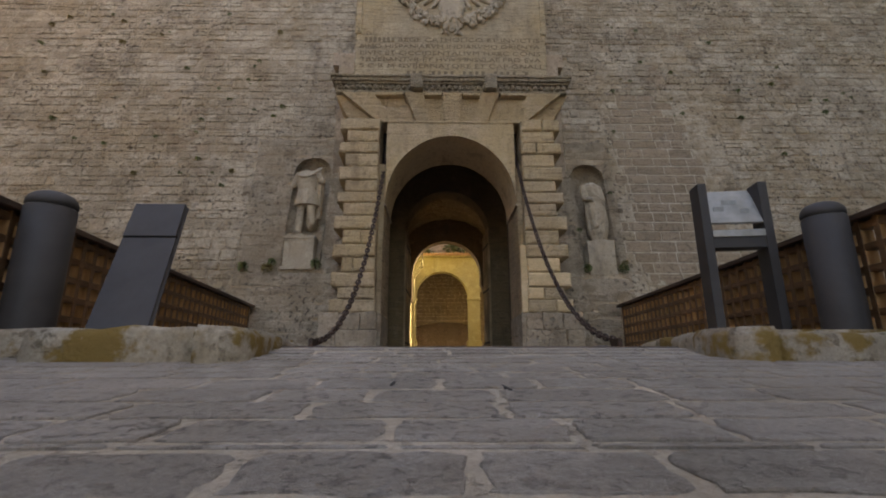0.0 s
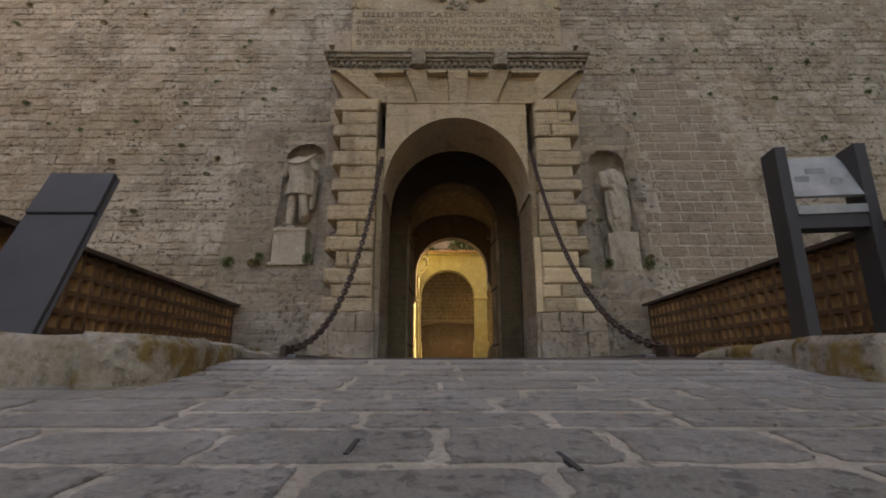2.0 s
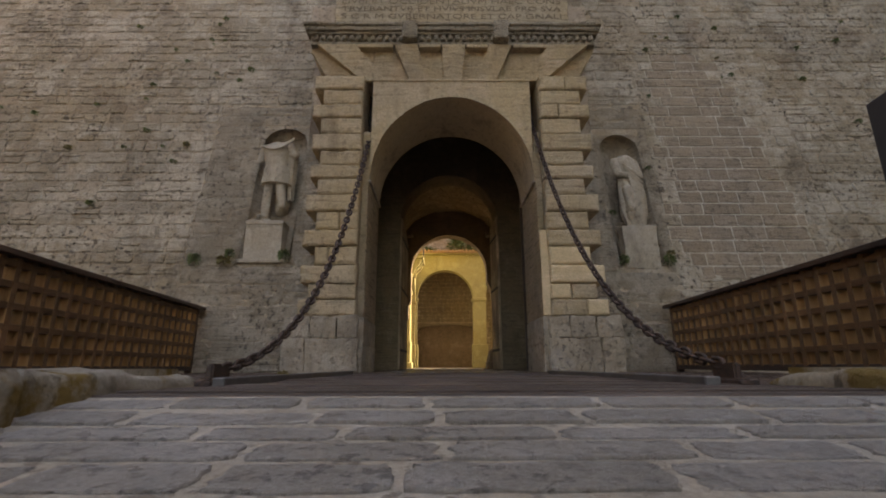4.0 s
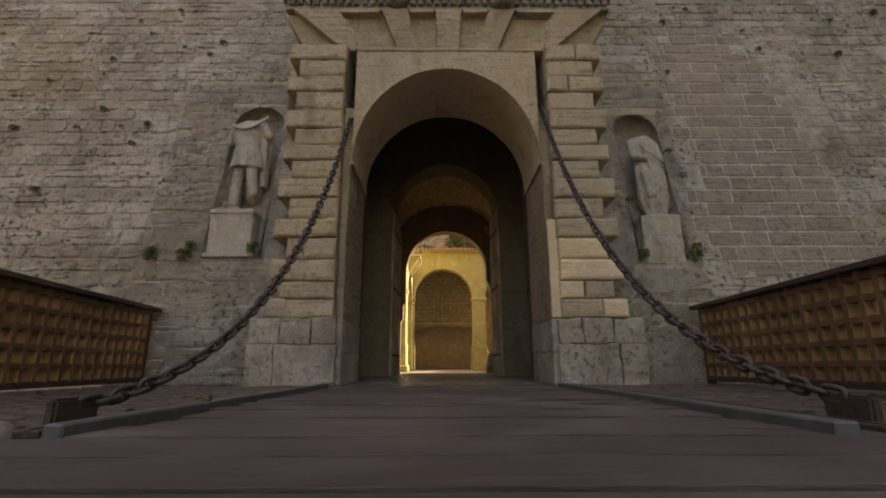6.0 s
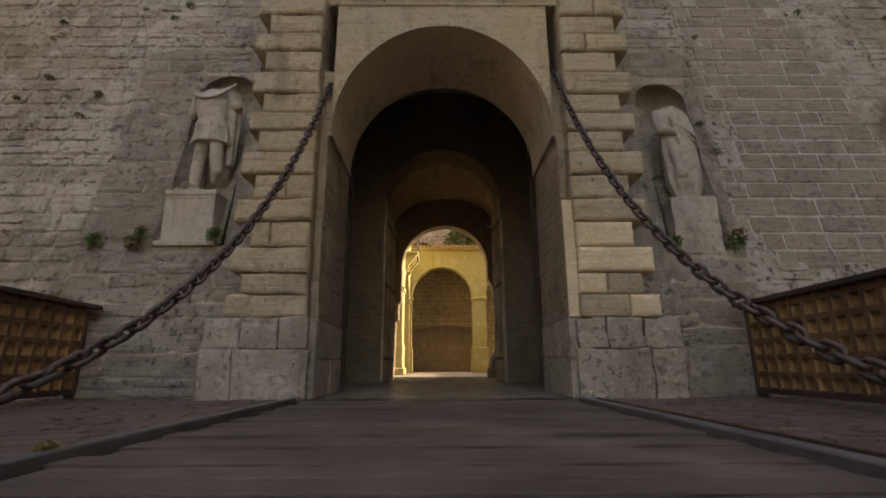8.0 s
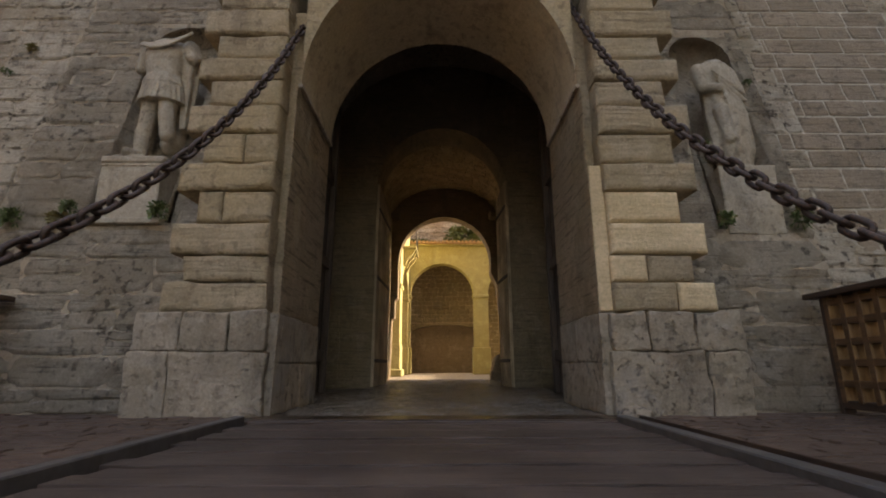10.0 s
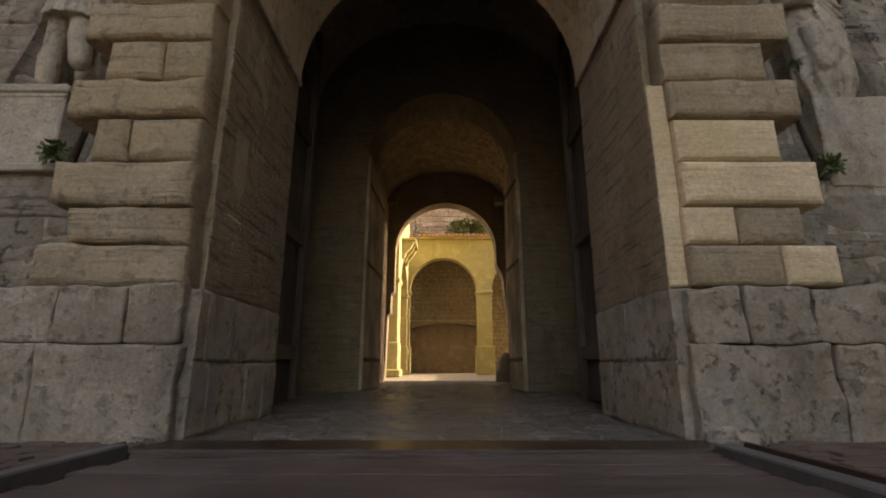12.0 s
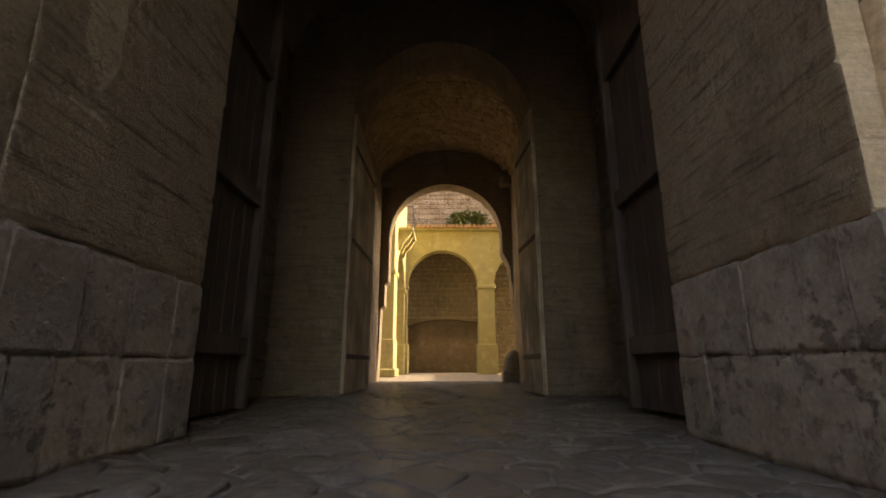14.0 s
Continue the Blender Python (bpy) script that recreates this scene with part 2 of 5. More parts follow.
def part(name, bm, mat, parent, label="", smooth=False):
    me = bpy.data.meshes.new(name)
    bmesh.ops.recalc_face_normals(bm, faces=bm.faces)
    bm.to_mesh(me)
    bm.free()
    me.materials.append(mat)
    if smooth:
        me.polygons.foreach_set("use_smooth", [True] * len(me.polygons))
    ob = new(name, me)
    ob.parent = parent
    return tagged(ob, label) if label else ob


def thing(name, label, category, group="", kind="", at=(0, 0, 0)):
    ob = new(name)
    ob.location = at
    return tagged(ob, label, category, group, kind)


def box(bm, x0, x1, y0, y1, z0, z1, bevel=0.0, seg=1):
    made = bmesh.ops.create_cube(bm, size=1.0, matrix=Matrix.Translation(((x0 + x1) / 2, (y0 + y1) / 2, (z0 + z1) / 2)) @ Matrix.Diagonal((x1 - x0, y1 - y0, z1 - z0, 1)))
    if bevel:
        edges = list({e for v in made["verts"] for e in v.link_edges})
        bmesh.ops.bevel(bm, geom=edges, offset=bevel, segments=seg, affect="EDGES", profile=0.5)


def rough_up(bm, size, amount, cuts=0, seed=0.0):
    """Wears a mesh by noise."""
    if cuts:
        bmesh.ops.subdivide_edges(bm, edges=bm.edges[:], cuts=cuts, use_grid_fill=True)
    for v in bm.verts:
        v.co += noise.noise_vector(v.co / size + Vector((seed, 7.3, seed))) * amount


def simple(name, mat, parent, boxes, bevel=0.0, label=""):
    bm = bmesh.new()
    for b in boxes:
        box(bm, *b, bevel=bevel)
    return part(name, bm, mat, parent, label)


def prism(bm, poly, y0, y1):
    """Extrudes a polygon in x, z from y0 to y1; y may be a function of z."""
    f0 = y0 if callable(y0) else (lambda z: y0)
    f1 = y1 if callable(y1) else (lambda z: y1)
    a = [bm.verts.new((x, f0(z), z)) for x, z in poly]
    c = [bm.verts.new((x, f1(z), z)) for x, z in poly]
    bm.faces.new(a)
    bm.faces.new(c[::-1])
    n = len(poly)
    for i in range(n):
        bm.faces.new((a[i], a[(i + 1) % n], c[(i + 1) % n], c[i]))


# ---- stones as pieces: unit block, x and z within +-0.5, front at y = -1, back at y = 0 ----
def unit_stone(seed, wobble=0.05, corner=0.10, edge=0.05, soft=0.25):
    rng = random.Random(seed)
    pts = []
    for cx, cz in ((-0.5, -0.5), (0.5, -0.5), (0.5, 0.5), (-0.5, 0.5)):
        sx, sz = (1 if cx < 0 else -1), (1 if cz < 0 else -1)
        p = (cx + sx * corner * rng.uniform(0.2, 1), cz)
        q = (cx, cz + sz * corner * rng.uniform(0.4, 1.6))
        pair = (q, p) if (cx < 0) == (cz < 0) else (p, q)
        pts += list(pair)
    ring = []
    for i in range(8):
        a, c = pts[i], pts[(i + 1) % 8]
        ring.append(a)
        if i % 2 == 1:
            ring.append(((a[0] + c[0]) / 2, (a[1] + c[1]) / 2))
    ring = [(x + rng.uniform(-wobble, wobble) * 0.5, z + rng.uniform(-wobble, wobble)) for x, z in ring]
    n = len(ring)
    verts = [(x, 0.0, z) for x, z in ring]
    verts += [(x, -1 + soft, z) for x, z in ring]
    verts += [(x * (1 - 2 * edge * 0.7), -1 + rng.uniform(-0.12, 0.06), z * (1 - 2 * edge * 1.5)) for x, z in ring]
    verts.append((rng.uniform(-0.1, 0.1), -1 + rng.uniform(-0.15, 0.1), rng.uniform(-0.1, 0.1)))
    faces = []
    for r in (0, n):
        faces += [(r + i, r + (i + 1) % n, r + n + (i + 1) % n, r + n + i) for i in range(n)]
    faces += [(2 * n + i, 2 * n + (i + 1) % n, 3 * n) for i in range(n)]
    return np.array(verts), faces


ROUGH = [unit_stone(s, 0.07, 0.16, 0.06, 0.35) for s in range(10)]
NEAT = [unit_stone(40 + s, 0.022, 0.05, 0.025, 0.3) for s in range(8)]
def unit_flag(seed, wobble=0.045, corner=0.045):
    """A flat paving stone with an uneven outline: x, z within +-0.5, top at y = -1."""
    rng = random.Random(seed)
    ring = []
    k = 6
    for s in range(4):
        for i in range(k):
            t = i / k - 0.5
            p = ((t, -0.5), (0.5, t), (-t, 0.5), (-0.5, -t))[s]
            e = 1 - corner * max(0, abs(t) - 0.3) / 0.2 * rng.uniform(0.3, 1.3)
            ring.append((p[0] * e + rng.uniform(-wobble, wobble) * 0.6, p[1] * e + rng.uniform(-wobble, wobble)))
    n = len(ring)
    verts = [(x, 0.0, z) for x, z in ring] + [(x, -0.75, z) for x, z in ring]
    verts += [(x * 0.982, -1 + rng.uniform(-0.08, 0.05), z * 0.965) for x, z in ring] + [(x * 0.5, -1 + rng.uniform(-0.2, 0.1), z * 0.5) for x, z in ring[::4]]
    faces = [(r + i, r + (i + 1) % n, r + n + (i + 1) % n, r + n + i) for r in (0, n) for i in range(n)]
    q = n // 4
    for i in range(q):
        o = 2 * n + 4 * i
        a, c = 3 * n + i, 3 * n + (i + 1) % q
        w = [2 * n + (4 * i + d) % n for d in range(5)]
        faces += [(w[0], w[1], a), (w[1], w[2], a), (w[2], c, a), (w[2], w[3], c), (w[3], w[4], c)]
    faces.append(tuple(3 * n + i for i in range(q)))
    return np.array(verts), faces


FLAGS = [unit_flag(80 + s) for s in range(12)]


def stone_meshes(name, shapes, mat):
    out = []
    for v, f in shapes:
        me = bpy.data.meshes.new(name)
        me.from_pydata([tuple(p) for p in v], [], f)
        me.materials.append(mat)
        out.append(me)
    return out


def lay(parent, name, cells, shapes, mat_piece, mat_rest, frame_of, depth, near, limit=300, gap=0.012, rest_name="far_stones"):
    """Lays one stone in each cell (s0, s1, z0, z1). The nearest, by near(s, z), are parts of their own; the rest are one mesh of stuff.
    frame_of(s, z) gives the place and the axes along, out and up of the surface."""
    rng = random.Random(len(cells) + int(depth * 1000))
    order = sorted(range(len(cells)), key=lambda i: near((cells[i][0] + cells[i][1]) / 2, (cells[i][2] + cells[i][3]) / 2))
    meshes = stone_meshes(name, shapes, mat_piece)
    verts, faces, base = [], [], 0
    for rank, i in enumerate(order):
        s0, s1, z0, z1 = cells[i]
        k = rng.randrange(len(shapes))
        o, ax, out, up = frame_of((s0 + s1) / 2, (z0 + z1) / 2)
        d = depth * rng.uniform(0.7, 1.25)
        w, h = max(0.03, s1 - s0 - gap), max(0.03, z1 - z0 - gap)
        lean = rng.uniform(-0.025, 0.025)
        m = Matrix((( ax.x, -out.x, up.x, o.x), (ax.y, -out.y, up.y, o.y), (ax.z, -out.z, up.z, o.z), (0, 0, 0, 1))) @ Matrix.Rotation(lean * min(1, h / w), 4, "Y")
        if rank < limit:
            ob = new(name, meshes[k])
            ob.parent = parent
            ob.matrix_basis = m @ Matrix.Diagonal((w, d, h, 1))
        else:
            v = shapes[k][0] * np.array((w, d, h))
            mm = np.array(m)
            verts.append(v @ mm[:3, :3].T + mm[:3, 3])
            faces += [tuple(base + j for j in f) for f in shapes[k][1]]
            base += len(v)
    if verts:
        ob = add_mesh(rest_name, np.concatenate(verts), faces, mat_rest, parent)
        tagged(ob, kind="stuff")


def courses(s0, s1, z0, z1, heights, lengths, holes=(), seed=1, wander=0.0):
    """Cells of coursed masonry, cut back to the edges of the holes (s0, s1, z0, z1)."""
    rng = random.Random(seed)
    out, z = [], z0
    while z < z1 - 0.03:
        h = min(rng.uniform(*heights), z1 - z)
        spans = [(s0, s1)]
        for a, b, c, d in holes:
            if z + h * 0.5 > c and z + h * 0.5 < d:
                spans = [q for p in spans for q in ((p[0], min(p[1], a)), (max(p[0], b), p[1])) if q[1] - q[0] > 0.05]
        for a, b in spans:
            s = a - (rng.uniform(0, lengths[0]) if a == s0 else 0)
            while s < b - 0.02:
                e = s + rng.uniform(*lengths)
                if b - e < lengths[0] * 0.6:
                    e = b
                split = wander and rng.random() < wander and h > 0.2
                if split:
                    q = z + h * rng.uniform(0.4, 0.6)
                    out += [(max(s, a), e, z, q), (max(s, a), e, q, z + h)]
                else:
                    out.append((max(s, a), e, z, z + h))
                s = e
        z += h
    return [c for c in out if c[1] - c[0] > 0.04]


# ---- ground, ramp and bridge ----
def ramp_z(y):
    """Height of the ramp: an even slope that steepens a little just before the bridge."""
    return 0.118 * (y + 5.66) if y < -6.4 else min(-0.003, -0.0873 + 0.168 * (y + 6.4))


X, Y, Z = Vector((1, 0, 0)), Vector((0, 1, 0)), Vector((0, 0, 1))

bm = bmesh.new()
box(bm, -900, 900, -900, 900, -2.7, -2.4)
tagged(part("ground", bm, M_EARTH, None), "dry bare earth ground around the bridge", "ground", kind="structure")

road = thing("road", "sloping ramp paved with worn grey stones in pale mortar", "road", kind="structure")
bm = bmesh.new()
ys = [-5.9 - 0.5 * i for i in range(40)]
cols = [-9 + 0.5 * i for i in range(37)]
grid = [[bm.verts.new((x, y, ramp_z(y) - 0.006 + 0.005 * noise.noise((x * 1.3, y * 1.3, 0)))) for x in cols] for y in ys]
for i in range(len(ys) - 1):
    for j in range(len(cols) - 1):
        bm.faces.new((grid[i][j], grid[i + 1][j], grid[i + 1][j + 1], grid[i][j + 1]))
part("mortar_bed", bm, M_PAVEJ, road)
bm = bmesh.new()
side = [(-5.9, -0.05), (-6.4, ramp_z(-6.4) - 0.03), (-25.4, ramp_z(-25.4) - 0.03), (-25.4, -2.9), (-5.9, -2.9)]
lf, rt = [[bm.verts.new((x, y, z)) for y, z in side] for x in (-9.0, 9.0)]
bm.faces.new(lf)
bm.faces.new(rt[::-1])
for k in range(5):
    bm.faces.new((lf[k], lf[(k + 1) % 5], rt[(k + 1) % 5], rt[k]))
part("embankment", bm, M_PLINTH, road)
bm = bmesh.new()
vs = [bm.verts.new(p) for p in ((-9, -5.9, -0.06), (9, -5.9, -0.06), (9, -5.9, -2.5), (-9, -5.9, -2.5))]
bm.faces.new(vs)
part("abutment", bm, M_PLINTH, road)

# low raised stone edges on both sides of the ramp, where the panels and bollards stand
def kerb(side, x_in, y_front, label):
    """Raised stone border: slabs along the front, a rounded corner, slabs along the carriageway."""
    k = thing("kerb", label, "kerb", "raised stone borders", "structure")
    rng = random.Random(5 + side)
    bm = bmesh.new()
    box(bm, min(side * (x_in + 0.22), side * 4.6), max(side * (x_in + 0.22), side * 4.6), y_front + (0.45 if side < 0 else 0.28), -4.95, -0.6, 0.098)
    part("platform", bm, M_KERB, k)
    xs = [x_in + 0.30]
    while xs[-1] < 6.2:
        xs.append(xs[-1] + rng.uniform(1.0, 1.7))
    def slab(x0, x1, y0, y1, z1, taper=0.0):
        bm = bmesh.new()
        box(bm, x0, x1, y0, y1, -0.62, z1)
        bmesh.ops.subdivide_edges(bm, edges=bm.edges[:], cuts=4, use_grid_fill=True)
        top = [e for e in bm.edges if abs(e.verts[0].co.z - z1) < 1e-4 and abs(e.verts[1].co.z - z1) < 1e-4 and (len({round(f.normal.z) for f in e.link_faces}) > 1)]
        bmesh.ops.bevel(bm, geom=top, offset=0.05, segments=3, affect="EDGES", profile=0.5)
        for v in bm.verts:
            if taper:
                v.co.z -= taper * max(0, (v.co.y + 5.9)) if v.co.z > -0.3 else 0
            v.co += noise.noise_vector(v.co * 3.1) * 0.03 + noise.noise_vector(v.co * 9) * 0.014
        part("slab", bm, M_KERB, k, smooth=True)
    for a, b in zip(xs, xs[1:]):
        p, q = sorted((side * (a + 0.006), side * (b - 0.006)))
        back = 0.17 * (0.5 * (a + b) - x_in - 0.3) if side < 0 else 0.0
        slab(p, q, y_front + back + rng.uniform(-0.02, 0.02), y_front + back + 0.42, (0.09 if side < 0 else 0.075) + rng.uniform(-0.012, 0.015))
    # corner stone, rounded in plan
    bm = bmesh.new()
    pts = [(x_in + 0.29, y_front + 0.01), (x_in + 0.14, y_front + 0.03), (x_in + 0.04, y_front + 0.12), (x_in, y_front + 0.28), (x_in + 0.01, y_front + 0.62), (x_in + 0.29, y_front + 0.62)]
    lo = [bm.verts.new((side * x, y, -0.62)) for x, y in pts]
    mid = [bm.verts.new((side * x, y, 0.05)) for x, y in pts]
    hi = [bm.verts.new((side * (x + (0.04 if x < x_in + 0.2 else 0)), y + (0.035 if y < y_front + 0.2 else 0), 0.105)) for x, y in pts]
    n = len(pts)
    for r, s in ((lo, mid), (mid, hi)):
        for i in range(n):
            bm.faces.new((r[i], r[(i + 1) % n], s[(i + 1) % n], s[i]))
    bm.faces.new(hi)
    bmesh.ops.subdivide_edges(bm, edges=bm.edges[:], cuts=2, use_grid_fill=True)
    for v in bm.verts:
        v.co += noise.noise_vector(v.co * 3.1) * 0.02
    part("slab", bm, M_KERB, k, smooth=True)
    y = y_front + 0.63
    while y < -5.0:
        e = min(y + rng.uniform(0.5, 0.8), -4.93)
        p, q = sorted((side * (x_in + 0.02 + 0.05 * (y - y_front)), side * (x_in + 0.42)))
        slab(p, q, y, e - 0.008, 0.1, 0.055)
        y = e


kerb(-1, 1.64, -6.93, "low pale stone kerb with yellow lichen beside the ramp")
kerb(1, 1.75, -6.84, "low pale stone kerb with yellow lichen beside the ramp")

bridge = thing("drawbridge", "dark timber drawbridge deck with worn cross planks", "drawbridge")
rng = random.Random(11)
simple("edge_beam", M_DECK, bridge, [(-4.4, 4.4, -5.93, -5.78, -0.25, -0.004)], 0.012)
y = -5.775
while y < -0.66:
    w = rng.uniform(0.17, 0.235)
    e = min(y + w, -0.62)
    bm = bmesh.new()
    wide = 1.50 + (rng.uniform(-0.03, 0.05) if y > -4.9 else 2.8)
    box(bm, -wide, wide + rng.uniform(-0.03, 0.03), y + 0.007, e - 0.007, -0.08, rng.uniform(-0.014, 0.004), 0.0015)
    bmesh.ops.subdivide_edges(bm, edges=[ed for ed in bm.edges if abs(ed.verts[0].co.x - ed.verts[1].co.x) > 1], cuts=14)
    for v in bm.verts:
        v.co += Vector((0, 0.008, 0.006)) * noise.noise(v.co * 2.3 + Vector((0, y * 9, 0)))
    part("plank", bm, M_DECK, bridge)
    y = e
# Black sheet added below the planks so their gaps look shaded.
simple("dark_underlay", M_VOID, bridge, [(-1.62, 1.62, -5.76, -0.63, -0.2, -0.085)])
simple("threshold_beam", M_SILL, bridge, [(-1.62, 1.62, -0.61, -0.27, -0.2, 0.012)], 0.015)
for side in (-1, 1):
    a, b = (-1.63, -1.55) if side < 0 else (1.42, 1.52)
    simple("edge_rail", M_EDGE, bridge, [(a, b, -4.98, -0.62, -0.05, 0.045)], 0.008, "grey steel edge rail")
    a, b = sorted((side * 1.675, side * 1.70))
    simple("edge_lip", M_RAILTOP, bridge, [(a, b, -4.98, -0.42, -0.05, 0.03)], 0.004)

for side in (-1, 1):
    deck = thing("side_deck", "brown block-paved walkway strip beside the bridge deck", "walkway", "side walkways", "structure")
    a, b = sorted((side * 1.705, side * 4.75))
    # Black bed: the shade between blocks is put into its colour.
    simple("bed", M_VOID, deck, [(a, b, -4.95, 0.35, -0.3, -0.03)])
    cells = courses(a, b, -4.95, 0.3, (0.10, 0.115), (0.2, 0.24), seed=20 + side)
    lay(deck, "block", cells, NEAT, M_SIDE, M_SIDE, lambda s, t: (Vector((s, t, -0.03)), X, Z, Y), 0.03, lambda s, t: abs(s) + abs(t) * 0.3, 300, 0.008, "far_blocks")

# ---- city wall ----
SLOPE = 0.2
UPW = Vector((0, SLOPE, 1)).normalized()
OUTW = Vector((0, -1, SLOPE)).normalized()


def wall_y(z):
    return SLOPE * z


NICHES = ((-3.97, -2.93, 1.97, 5.02), (3.05, 3.98, 1.9, 4.86))
GATE = (-2.3, 2.3, -3, 6.5)
PANEL = (-2.42, 2.5, 6.4, 13)
# Raised far above view; the unseen top keeps sun off the ramp.
HIGH = 26.0
wall = thing("wall_front", "huge sloping fortress wall of weathered beige stone", "wall", kind="structure")
rects = [(-45, -3.97, -2.6, HIGH), (-2.93, -1.9, -2.6, HIGH), (-1.9, 1.9, 5.6, HIGH), (1.9, 3.05, -2.6, HIGH), (3.98, 45, -2.6, HIGH)]
for a, b, c, d in NICHES:
    rects += [(a, b, -2.6, c), (a, b, d, HIGH)]
bm = bmesh.new()
for a, b, c, d in rects:
    prism(bm, [(a, c), (b, c), (b, d), (a, d)], wall_y, lambda z: wall_y(z) + 0.75)
part("mortar_core", bm, M_MORTAR, wall)
ASH = (4.15, 7.3, 1.6, 7.2)
BIG_L = (-4.95, -2.2, 0, 5.6)
BIG_R = (2.2, 4.15, 0, 5.6)
holes = [NICHES[0], NICHES[1], GATE, PANEL]
flat = lambda s, z: (Vector((s, wall_y(z) + 0.026, z)), X, OUTW, UPW)
near = lambda s, z: abs(s) + 0.7 * abs(z - 2)
cells = courses(-24, 26, 0, 13.5, (0.19, 0.30), (0.24, 0.55), holes + [ASH, BIG_L, BIG_R], 3, 0.12)
gaps = random.Random(63)
cells = [c for c in cells if gaps.random() > (0.035 if c[0] < -4 else 0.02)]
lay(wall, "stone", cells, ROUGH, M_WALLP, M_WALL, flat, 0.046, near, 150, 0.014)
rng = random.Random(19)
bm = bmesh.new()
ash_cells, edge_cells, z = [], [], ASH[2]
while z < ASH[3] - 0.05:
    h = min(rng.uniform(0.245, 0.30), ASH[3] - z)
    p = ASH[0] + rng.uniform(0.0, 0.55)
    q = ASH[1] - 0.2 * (z - ASH[2]) - rng.uniform(0.0, 0.5)
    prism(bm, [(p - 0.02, z), (q + 0.02, z), (q + 0.02, z + h), (p - 0.02, z + h)], lambda t: wall_y(t) - 0.003, lambda t: wall_y(t) + 0.02)
    ash_cells += courses(p, q, z, z + h, (h, h + 0.001), (0.3, 0.78), (), rng.randrange(999))
    edge_cells += [k for k in courses(ASH[0], p, z, z + h, (h, h + 0.001), (0.25, 0.5), (), rng.randrange(999))] + [k for k in courses(q, ASH[1], z, z + h, (h, h + 0.001), (0.25, 0.5), (), rng.randrange(999))]
    z += h
part("pointing", bm, M_LIME, wall)
lay(wall, "ashlar", ash_cells, NEAT, M_ASHLAR, M_ASHLAR, lambda s, t: (Vector((s, wall_y(t) + 0.010, t)), X, OUTW, UPW), 0.024, near, 300, 0.022)
lay(wall, "stone", edge_cells, ROUGH, M_WALLP, M_WALLP, flat, 0.04, near, 200, 0.012)
for zone, sd in ((BIG_L, 31), (BIG_R, 32)):
    cells = courses(*zone, (0.22, 0.40), (0.45, 1.0), holes, sd, 0.25)
    lay(wall, "layered_stone", cells, ROUGH, M_LAYER, M_LAYER, flat, 0.043, near, 300, 0.006)

# Unseen walls added on both sides to block sun and side skylight.
wing = thing("light_block_wall", "unseen wall added beside the ramp to block sun and sky", "wall", kind="structure")
simple("flank", M_WALL, wing, [(15.0, 17, -40, 6.0, -2.6, 31)])
simple("flank", M_WALL, wing, [(-17, -15, -40, 4.0, -2.6, 14)])

# ---- niches with pedestals and statues ----
def niche(a, b, c, d):
    """Arched recess: side walls, half-round back, hood, and the arched face round it."""
    cx, r = (a + b) / 2, (b - a) / 2 - 0.06
    spring, n = d - r * 0.95, 14
    deep = 0.30
    back_y = lambda u, z: wall_y(z) * 0.35 + wall_y(3.2) * 0.65 + deep * math.sqrt(max(0, 1 - u * u)) * 0.9 - 0.02
    verts, faces = [], []
    rows = [c + (spring - c) * i / 8 for i in range(9)] + [spring + r * 0.95 * math.sin(math.pi / 2 * i / 8) for i in range(1, 9)]
    for z in rows:
        k = 1.0 if z <= spring else math.sqrt(max(0.0, 1 - ((z - spring) / (r * 0.95)) ** 2))
        for j in range(n + 1):
            u = -math.cos(math.pi * j / n)
            verts.append((cx + u * r * max(k, 0.02), wall_y(z) + (back_y(u, z) - wall_y(3.2)) * (0.25 + 0.75 * k) + 0.02 * noise.noise((u * 3, z * 3, 1)), z))
    for i in range(len(rows) - 1):
        for j in range(n):
            p = i * (n + 1) + j
            faces.append((p, p + 1, p + n + 2, p + n + 1))
    ob = add_mesh("niche", verts, faces, M_LAYER, wall, True)
    # face between the arch and the square hole
    bm = bmesh.new()
    for sgn in (-1, 1):
        pts = [(cx + sgn * r, c)] + [(cx + sgn * r * math.cos(math.pi / 2 * i / 8), spring + r * 0.95 * math.sin(math.pi / 2 * i / 8)) for i in range(9)]
        for (x0, z0), (x1, z1) in zip(pts, pts[1:]):
            ex = cx + sgn * (b - a) / 2
            q = [(x0, z0), (ex, z0), (ex, z1 if z1 < d - 0.02 else d), (x1, z1)] if z1 < spring + r * 0.9 else [(x0, z0), (ex, z0), (ex, d), (x1, d), (x1, z1)]
            prism(bm, q, lambda z: wall_y(z) - 0.012, lambda z: wall_y(z) + 0.3)
    part("niche_surround", bm, M_LAYER, wall)


for args in NICHES:
    niche(*args)


